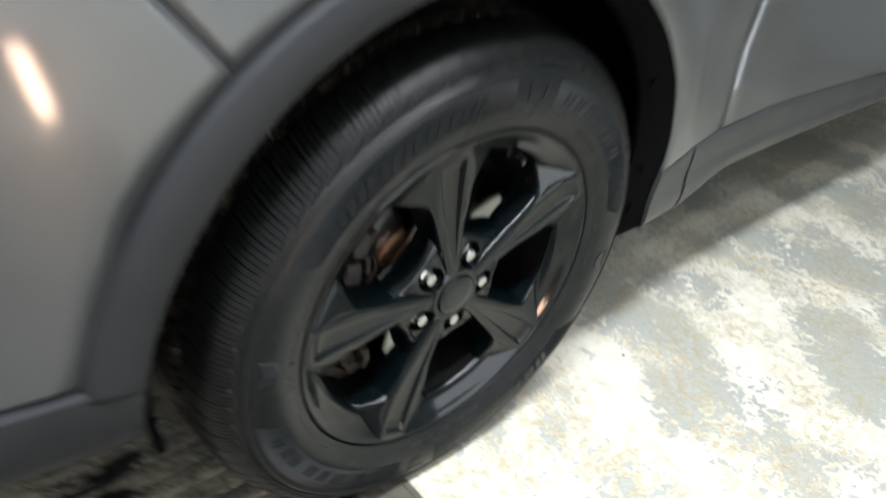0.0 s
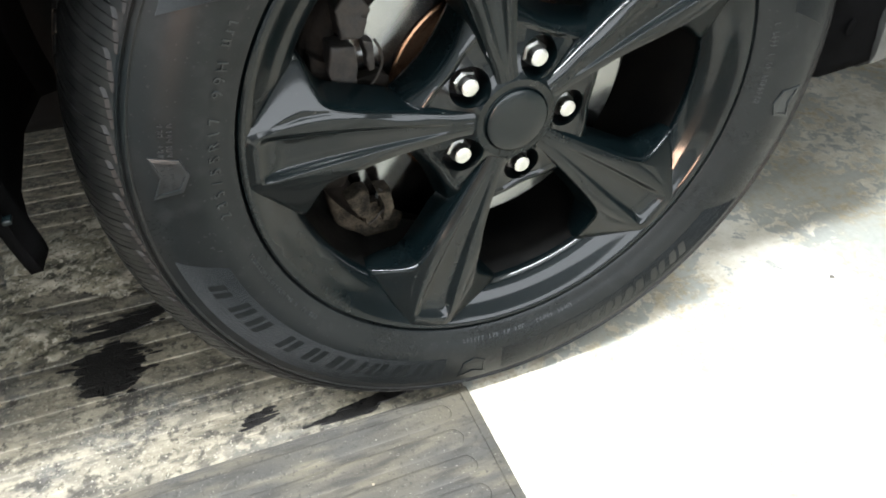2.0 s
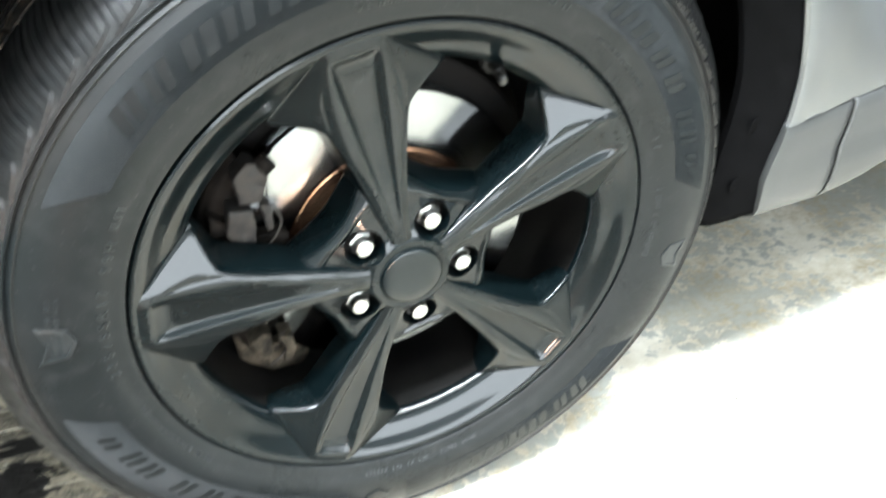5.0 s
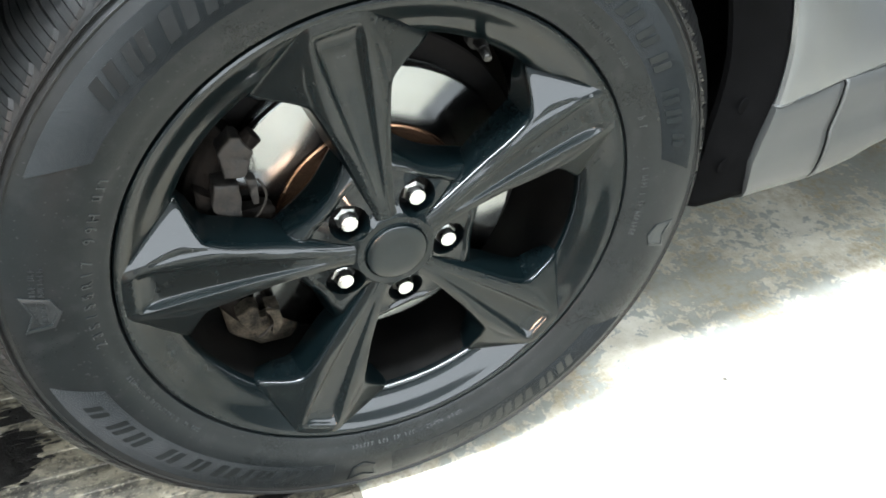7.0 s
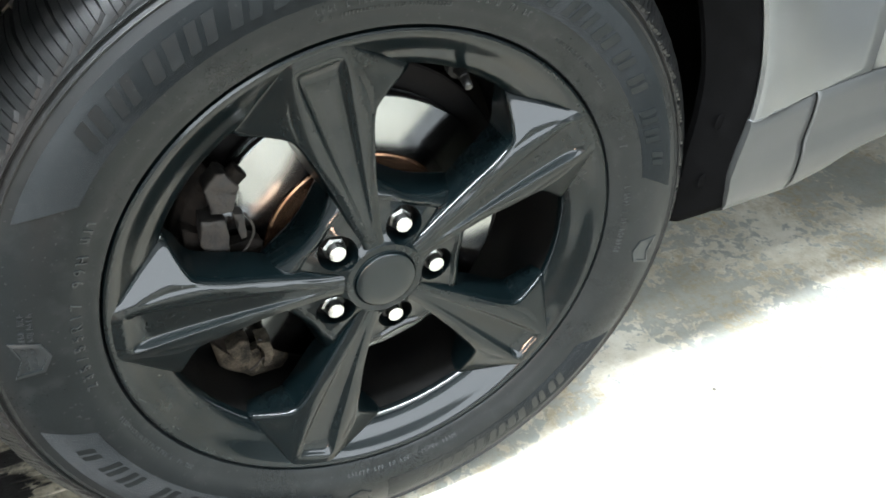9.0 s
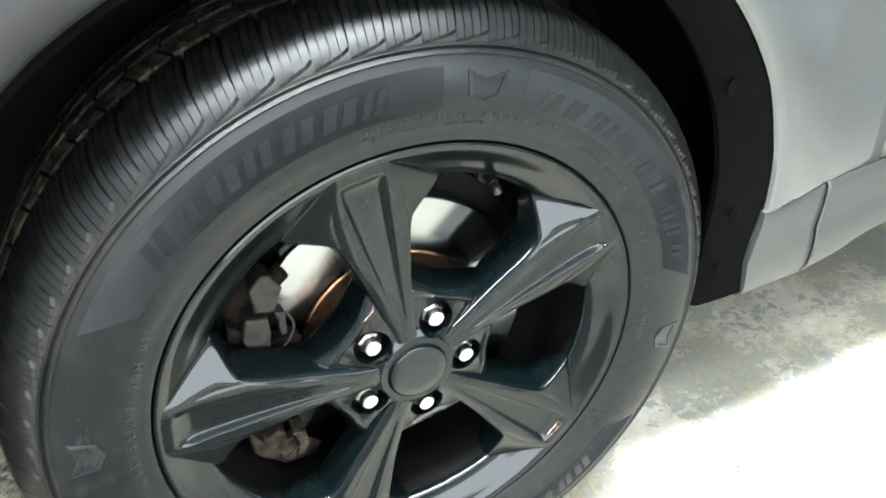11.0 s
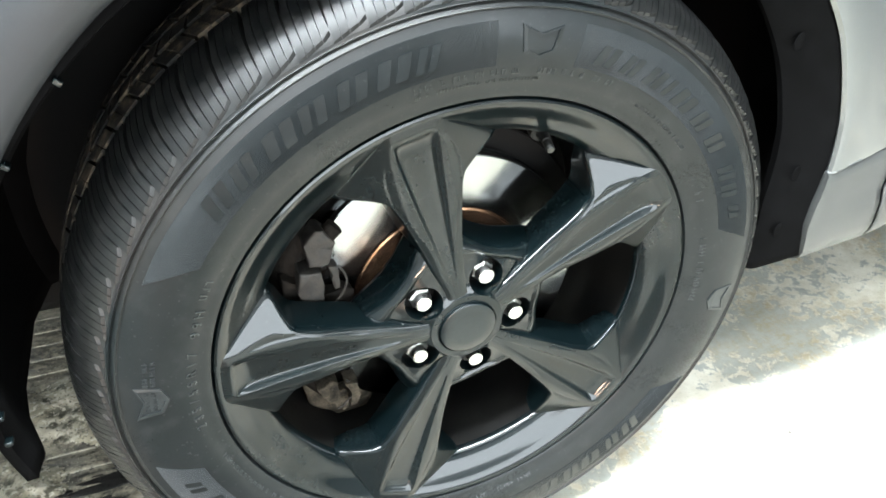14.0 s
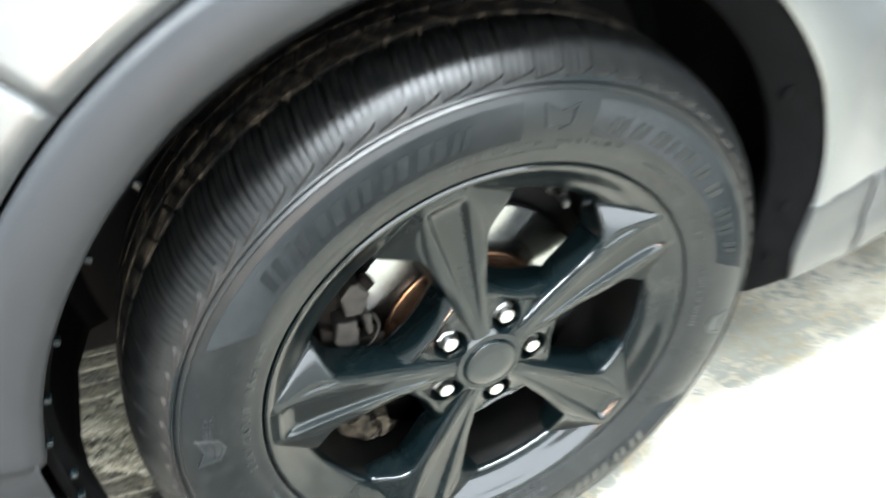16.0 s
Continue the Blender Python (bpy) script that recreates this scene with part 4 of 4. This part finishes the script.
def body_y(x, z):
    """How far out the body's skin stands."""
    y = -0.022
    if x < -0.42:
        y += 0.55 * (x + 0.42) ** 2
    if x > 0.40:
        y += 0.055 * (1 - math.exp(-(x - 0.40) / 0.45))
    if z > 0.42:
        y += 0.35 * (z - 0.42) ** 2
    return y


def fall(z):
    """How far the panel behind the wheel falls back from its rolled edge, by height."""
    q = min(1.0, max(0.0, (z - 0.12) / 0.16))
    return 0.005 + 0.017 * q * q * (3 - 2 * q)


def foot_line(x):
    """Height of the joint between fender and sill."""
    return 0.1070 + lerp_table([(0.39, 0.0), (0.485, 0.0120), (0.585, 0.0232), (0.80, 0.030), (1.9, 0.012)], x)


def skin(name, a0, a1, r_in, limit, label, n, material=PAINT, lip=False, rad=9, foot=False):
    """A body panel round the arch, from the opening out to a rectangle (x0, x1, z0, z1); lip: with a rolled edge."""
    bm = bmesh.new()
    rows = []
    for i in range(n + 1):
        a = a0 + (a1 - a0) * i / n
        c, s = math.cos(radians(a)), math.sin(radians(a))
        far = min([b / d for b, d in ((limit[0], c), (limit[1], c), (limit[2], s), (limit[3], s)) if abs(d) > 1e-6 and b / d > 0])
        ra = r_in(a)
        line = []
        if lip:
            line += [((ra + e) * c, y, max((ra + e) * s, foot_line(ra * c))) for e, y in ((0.004, -0.011), (0.001, -0.0175), (0.0035, body_y(ra * c, ra * s) + 0.001))]
        for j in range(rad):
            r = ra + (0.008 if lip else 0.0) + (far - ra - 0.008) * (j / (rad - 1)) ** 1.5
            y = body_y(r * c, r * s)
            if lip:  # the rolled bulge round the opening falls back into the panel
                q = min(1.0, max(0.0, (r - ra - 0.034) / 0.085))
                y += fall(r * s) * q * q * (3 - 2 * q)
            z = max(r * s, foot_line(r * c)) if lip else r * s
            if foot and a > 150:  # the lower edge runs level, just over the trim
                w = ((a - 150) / (a1 - 150)) ** 1.5
                z += w * (0.0820 + 0.012 * (-r * c - 0.402) / 0.60 - z)
            line.append((r * c, y, z))
        rows.append(line)
    grid(bm, rows)
    return part(name, bm, material, car, label, sharp=40, shell=0.002)


FLARE = lambda a: 0.4590
skin("front_bumper", 133.14, 169.5, FLARE, (-0.98, 9, -9, 0.60), "silver-grey front bumper corner", 36, foot=True)
skin("front_fender", 84.0, 133.0, FLARE, (-0.62, 9, -9, 0.66), "silver-grey front fender", 40)
skin("fender_rear_section", 12.3, 84.0, arch_r, (-9, 0.585, -9, 0.66), "silver-grey fender behind the wheel", 60, lip=True, rad=12)


def flare():
    bm = bmesh.new()
    def prof(a):
        e = lerp_table([(84, 0.004), (105, 0.005), (128, 0.005), (146, 0.0), (172, 0.0)], a)
        return [(0.060, 0.404 + e), (-0.010, 0.4005 + e), (-0.0245, 0.4010 + e), (-0.0290, 0.4045 + e), (-0.0325, 0.4150), (-0.0330, 0.4350), (-0.0310, 0.4480), (-0.0280, 0.4530), (-0.0230, 0.4555), (-0.010, 0.4555)]

    rows = []
    for i in range(73):
        a = 84 + (171.5 - 84) * i / 72
        c, s = math.cos(radians(a)), math.sin(radians(a))
        rows.append([(r * c, y + body_y(r * c, r * s) + 0.022, r * s) for y, r in prof(a)])
    grid(bm, rows)
    return part("wheel_arch_trim", bm, PLASTIC, car, "dark grey grained plastic arch trim", sharp=40, shell=0.002)


trim = flare()
# fixing clips on the opening's edge
for a in (135.2, 144.5, 155.0, 163.0, 169.5, 175.5, 179.5):
    bm = bmesh.new()
    box(bm, -0.003, 0.003, -0.002, 0.006, -0.002, 0.002)
    r = 0.398 if a < 172 else 0.386
    part("clip", bm, CAPM, trim, at=Matrix.Translation((r * math.cos(radians(a)), -0.019, r * math.sin(radians(a)))) @ spin(a), bevel=0.001)


SILL_PROF = [(0.000, 0.112), (-0.0205, 0.1112), (-0.0222, 0.1085), (-0.0228, 0.098), (-0.0230, 0.086), (-0.0230, 0.072), (-0.0228, 0.058), (-0.0225, 0.044), (-0.0218, 0.030), (-0.0204, 0.016), (-0.0178, 0.003), (-0.0125, -0.0090), (0.0000, -0.0190), (0.03, -0.026), (0.09, -0.028)]
# short sill end behind the wheel: follows the opening's rear edge
bm = bmesh.new()
rows = []
for i in range(-2, 13):
    f = max(0, i) / 12
    back = (0.0, 0.0035, 0.0125)[max(0, -i)]  # the front edge turns in behind the wheel
    line = []
    for y, z in SILL_PROF:
        y = y + back
        a = math.degrees(math.asin(max(-0.03, min(z, 0.107)) / 0.398))
        xa = arch_r(a) * math.cos(radians(a)) + 0.0005
        xb = 0.4925 + lerp_table([(-0.03, 0.020), (0.01, 0.0165), (0.045, 0.0065), (0.085, 0.0045), (0.112, 0.0)], z)
        x = xa + (xb - xa) * f
        line.append((x, y + body_y(x, 0.1) + 0.022 + (fall(0.1) * 0.7 * f if z > 0.05 else 0.0), z + (foot_line(x) - 0.1135) * max(0, z) / 0.112))
    rows.append(line)
grid(bm, rows)
part("sill_end_cover", bm, SILL, car, "darker silver-grey sill end behind the wheel", sharp=40, shell=0.002)
bm = bmesh.new()
rows = []
for i in range(33):
    g = (i / 32) ** 1.6
    x = 0.4945 + (1.95 - 0.4945) * g
    line = []
    low = lerp_table([(0.49, 0.002), (0.53, 0.008), (0.573, 0.017), (0.606, 0.030), (0.676, 0.041), (1.9, 0.05)], x)
    for y, z in SILL_PROF:
        xx = x + lerp_table([(-0.03, 0.020), (0.01, 0.0165), (0.045, 0.0065), (0.085, 0.0045), (0.112, 0.0)], z) * (1 - g)
        k = max(0.0, min(1.0, (0.070 - z) / 0.075))
        line.append((xx, y + body_y(xx, 0.1) + 0.022 + (fall(0.1) * 0.7 if z > 0.05 else 0.0), z + (foot_line(xx) - 0.1135) * max(0, z) / 0.112 + low * k))
    rows.append(line)
grid(bm, rows)
part("rocker_panel", bm, SILL, car, "darker silver-grey rocker panel", sharp=40, shell=0.002)

# lower bumper trim in front of the wheel
bm = bmesh.new()
rows = []
for i in range(21):
    f = i / 20
    x = -0.402 - 0.60 * f
    out = body_y(x, 0.1) + 0.022
    line = [(x, y + out, z) for y, z in ((0.01, 0.0785), (-0.0260, 0.0780), (-0.0300, 0.0740), (-0.0310, 0.0500), (-0.0270, 0.0150), (-0.0180, -0.0080), (0.0, -0.0180), (0.08, -0.0240))]
    line = [(px, py, pz + 0.012 * f) for px, py, pz in line]
    rows.append(line)
grid(bm, rows)
part("lower_bumper_trim", bm, PLASTIC, car, "dark grey plastic lower bumper trim", sharp=40, shell=0.002)

# front door behind the fender
bm = bmesh.new()
rows = []
for i in range(25):
    x = 0.5885 + (1.62 - 0.5885) * i / 24
    foot = foot_line(x) + 0.001
    rows.append([(x, body_y(x, z) + 0.0005 + fall(z) + (0.02 if k == 0 else 0), z) for k, z in enumerate((foot + 0.0015, foot, 0.20, 0.26, 0.32, 0.38, 0.44, 0.50, 0.58, 0.66))])
grid(bm, rows)
part("front_door", bm, PAINT, car, "silver-grey front door skin", sharp=40, shell=0.002)


def liner():
    bm = bmesh.new()
    rows = []
    for i in range(97):
        a = -4 + (187 + 4) * i / 96
        c, s = math.cos(radians(a)), math.sin(radians(a))
        ra = arch_r(a) - (0.020 * max(0, a - 165) / 22)
        fl = lerp_table([(-4, 0.060), (-1, 0.054), (6, 0.036), (16, 0.042), (36, 0.040), (60, 0.030), (80, 0.006), (187, 0.004)], a)
        line = []
        for y, d in ((-0.0125, 0.006), (-0.0130, -0.001), (-0.004, -0.4 * fl), (0.004, -0.85 * fl), (0.010, -fl), (0.018, -fl + 0.002), (0.030, -0.5 * fl + 0.004), (0.060, 0.012), (0.10, 0.018), (0.20, 0.018), (0.262, 0.004), (0.27, -0.02)):
            r = ra + d
            e = radians(a + max(0.0, (4 - a) / 8) * 4.0 * (1 - min(1.0, max(0.0, -d) / fl)) ** 1.3)  # rounded lower corner
            line.append((r * math.cos(e), y, r * math.sin(e)))
        rows.append(line)
    grid(bm, rows)
    ob = part("wheel_arch_liner", bm, LINER, car, "black fibre wheel-arch liner", sharp=40, shell=0.002)
    for x, z in ((0.303, 0.252), (0.3555, 0.110), (0.358, 0.040)):
        a = math.degrees(math.atan2(z, x))
        bm = bmesh.new()
        lathe(bm, [(0.0, 0.0085), (-0.0008, 0.0082), (-0.0013, 0.0065), (-0.0014, 0.0)], n=20)
        bmesh.ops.remove_doubles(bm, verts=bm.verts[:], dist=1e-5)
        part("push_clip", bm, LINER, ob, "black push clip", at=Matrix.Translation((x + 0.008, -0.004, z - 0.008)) @ Matrix.Rotation(radians(14), 4, "Z"))
    return ob


liner()

# closed underside and inner wing, so that the arch is dark
bm = bmesh.new()
lathe(bm, [(0.268, 0.10), (0.268, 0.430), (0.274, 0.430), (0.274, 0.10)], a0=-8, a1=188, n=64)
part("inner_wing", bm, UNDER, car, "black inner wing")
bm = bmesh.new()
box(bm, -0.85, 3.1, 0.275, 1.75, -0.10, 0.40)
part("underbody", bm, UNDER, car, "black underbody", bevel=0.02)
bm = bmesh.new()
box(bm, 0.46, 3.0, 0.075, 0.28, 0.02, 0.5)
part("sill_core", bm, UNDER, car, "black inner sill", bevel=0.01)
bm = bmesh.new()
box(bm, -0.85, -0.44, 0.11, 0.28, 0.02, 0.5)
part("bumper_core", bm, UNDER, car, "black inner bumper", bevel=0.01)
bm = bmesh.new()
rows = []
for i in range(30):
    x = -0.95 + 4.0 * i / 29
    rows.append([(x, body_y(x, 0.655) + dy, z + 0.02 * math.sin(i / 29 * math.pi)) for dy, z in ((0.004, 0.655), (0.02, 0.675), (0.10, 0.70), (0.6, 0.74), (1.6, 0.74))])
grid(bm, rows)
part("bonnet", bm, PAINT, car, "silver-grey upper bodywork", sharp=40, shell=0.002)

# ---- floor mat under the front of the wheel ----
def ribbed_mat(x0, x1, y0, y1, label, ribs, edge, surface):
    matt = tagged(new("floor_mat"), label, "floor mat")
    bm = bmesh.new()
    box(bm, x0, x1, y0, y1, 0.0002, 0.0022)
    part("sheet", bm, surface, matt, bevel=0.0008)
    bm = bmesh.new()
    for xa, xb, yc, wd in ribs:  # long ribs with rounded ends
        rows = []
        n = 10
        outline = [(xb - wd + wd * math.sin(math.pi * i / n), yc - wd * math.cos(math.pi * i / n)) for i in range(n + 1)]
        outline += [(xa + wd - wd * math.sin(math.pi * i / n), yc + wd * math.cos(math.pi * i / n)) for i in range(n + 1)]
        cx, cy = (xa + xb) / 2, yc
        for k, zz in ((0.0, 0.0020), (0.0012, 0.0033), (0.0030, 0.0036)):
            rows.append([(x - k * (1 if x > cx else -1), y - k * (1 if y > cy else -1), zz) for x, y in outline])
        vs = grid(bm, rows, closed_v=True)
        bm.faces.new(vs[-1])
    part("ribs", bm, surface, matt, "raised ribs", smooth=False)["kind"] = "stuff"
    bm = bmesh.new()
    for b in edge:
        box(bm, *b)
    part("border", bm, surface, matt, "raised border", bevel=0.0012)
    return matt


# Drawn out unseen to y = -1.28, dimming floor reflections in the rim.
ribs = [(-1.02, -0.060, -0.040 - 0.034 * k, 0.0125) for k in range(36)]
ribbed_mat(-1.05, -0.032, -1.28, -0.0155, "grey ribbed rubber mat streaked with dried mud", ribs,
           [(-0.042, -0.032, -1.28, -0.0155, 0.0022, 0.0044), (-1.05, -0.042, -0.0195, -0.0155, 0.0022, 0.0036)], MATF)
ribs = [(-1.02, -0.060, 0.020 + 0.034 * k, 0.0135) for k in range(21)]
ribbed_mat(-1.05, -0.034, -0.0150, 0.75, "ribbed rubber mat caked with sandy mud and oil", ribs, [(-0.042, -0.034, -0.0150, 0.75, 0.0022, 0.0040)], MATM)


def blot(name, label, streaks, seed, material):
    """A stain of overlapping ragged streaks along the ribs, (x, y, half length, half width) each, with a little spatter."""
    rnd = random.Random(seed)
    bm = bmesh.new()

    def lobe(cx, cy, rx, ry, z, n=34):
        ph = [rnd.uniform(0, 6.28) for _ in range(4)]
        rows = []
        for k, zz in ((1.0, z - 0.0012), (0.92, z), (0.55, z + 0.0002)):
            row = []
            for i in range(n):
                a = 2 * math.pi * i / n
                w = 1 + 0.12 * math.sin(2 * a + ph[0]) + 0.10 * math.sin(3 * a + ph[1]) + 0.05 * math.sin(9 * a + ph[2]) + 0.06 * rnd.uniform(-1, 1)
                row.append((cx + rx * w * k * math.cos(a), cy + ry * w * k * math.sin(a), zz))
            rows.append(row)
        vs = grid(bm, rows, closed_v=True)
        bm.faces.new(vs[-1])

    for q, (cx, cy, rx, ry) in enumerate(streaks):
        z = 0.0039 + 0.00006 * q
        lobe(cx, cy, rx, ry, z)
        for _ in range(4):
            a, f = rnd.uniform(0, 6.28), 1.0 + 0.35 * rnd.random()
            lobe(cx + rx * f * math.cos(a), cy + ry * f * math.sin(a), rnd.uniform(0.004, 0.010), rnd.uniform(0.0012, 0.0026), z + 0.0004, 9)
    return tagged(obj(name, bm, material), label, "stain")


blot("oil_stain", "black oily stain on the muddy mat",
     [(-0.398, 0.122, 0.030, 0.0110), (-0.400, 0.138, 0.040, 0.0120), (-0.394, 0.153, 0.041, 0.0120), (-0.400, 0.168, 0.036, 0.0110), (-0.388, 0.180, 0.024, 0.0070)], 1, OIL)
blot("oil_stain", "black oily smear on the muddy mat", [(-0.392, 0.208, 0.046, 0.0075), (-0.372, 0.221, 0.052, 0.0070), (-0.350, 0.231, 0.026, 0.0045)], 2, OIL)
blot("oil_stain", "small black oil spot on the mat", [(-0.258, 0.020, 0.017, 0.0052), (-0.252, 0.029, 0.013, 0.0045)], 4, OIL)
blot("oil_stain", "dark damp patch beside the tyre", [(-0.165, -0.004, 0.044, 0.0060), (-0.128, 0.004, 0.040, 0.0070)], 6, OIL)


def mud_crust(x0, x1, y0, y1, seed, label, step=0.0035):
    """A broken crust of dried mud, thick in lumps and torn at its edges."""
    bm = bmesh.new()
    nx, ny = int((x1 - x0) / step), int((y1 - y0) / step)
    rows = []
    for i in range(nx + 1):
        line = []
        for j in range(ny + 1):
            p = Vector((x0 + i * step, y0 + j * step, seed))
            u, v = 2 * i / nx - 1, 2 * j / ny - 1
            h = 0.0062 * (1 - u * u) * (1 - v * v) + 0.0060 * noise.noise(p * 17) + 0.0030 * noise.noise(p * 55) + 0.0020 * noise.noise(p * 140) - 0.0012
            line.append((p.x, p.y, 0.0026 + max(0.0, h)))
        rows.append(line)
    grid(bm, rows)
    bmesh.ops.delete(bm, geom=[f for f in bm.faces if f.calc_center_median().z < 0.0036], context="FACES")
    return tagged(obj("dried_mud", bm, MUD, sharp=70), label, "mud")


mud_crust(-0.520, -0.330, 0.265, 0.450, 3.7, "crust of dried olive-brown mud on the mat beside the tyre")
mud_crust(-0.560, -0.400, 0.185, 0.285, 8.2, "thin broken crust of pale dried mud on the ribbed mat")


def chip(name, label, x, y, size, seed, material, z=0.0):
    rnd = random.Random(seed)
    bm = bmesh.new()
    bmesh.ops.create_icosphere(bm, subdivisions=1, radius=size)
    for v in bm.verts:
        v.co *= rnd.uniform(0.7, 1.15)
        v.co.z *= 0.55
    return tagged(obj(name, bm, material, at=Matrix.Translation((x, y, z + size * 0.42)), smooth=False), label, "pebble")


chip("pebble", "small grey-brown pebble on the painted floor", 0.5096, -0.0214, 0.0042, 9, PEBBLE)
rnd = random.Random(12)
for k in range(46):
    chip("grit", "sandy grain on the muddy mat", -0.06 - 0.75 * rnd.random(), -0.10 + 0.50 * rnd.random(), rnd.uniform(0.0012, 0.0028), k, DIRT, 0.0030)["group"] = "grit on the mat"
for k, (x, y, a, ln) in enumerate(((-0.445, 0.345, 24, 0.07), (-0.40, 0.30, -30, 0.04), (-0.42, 0.36, 70, 0.05))):
    bm = bmesh.new()
    bmesh.ops.create_cone(bm, cap_ends=True, segments=6, radius1=0.0011, radius2=0.0007, depth=ln, matrix=Matrix.Translation((x, y, 0.0048)) @ Matrix.Rotation(radians(a), 4, "Z") @ Matrix.Rotation(radians(90), 4, "Y"))
    tagged(obj("straw", bm, STRAW), "dry bent straw on the mat", "straw", "straws on the mat")
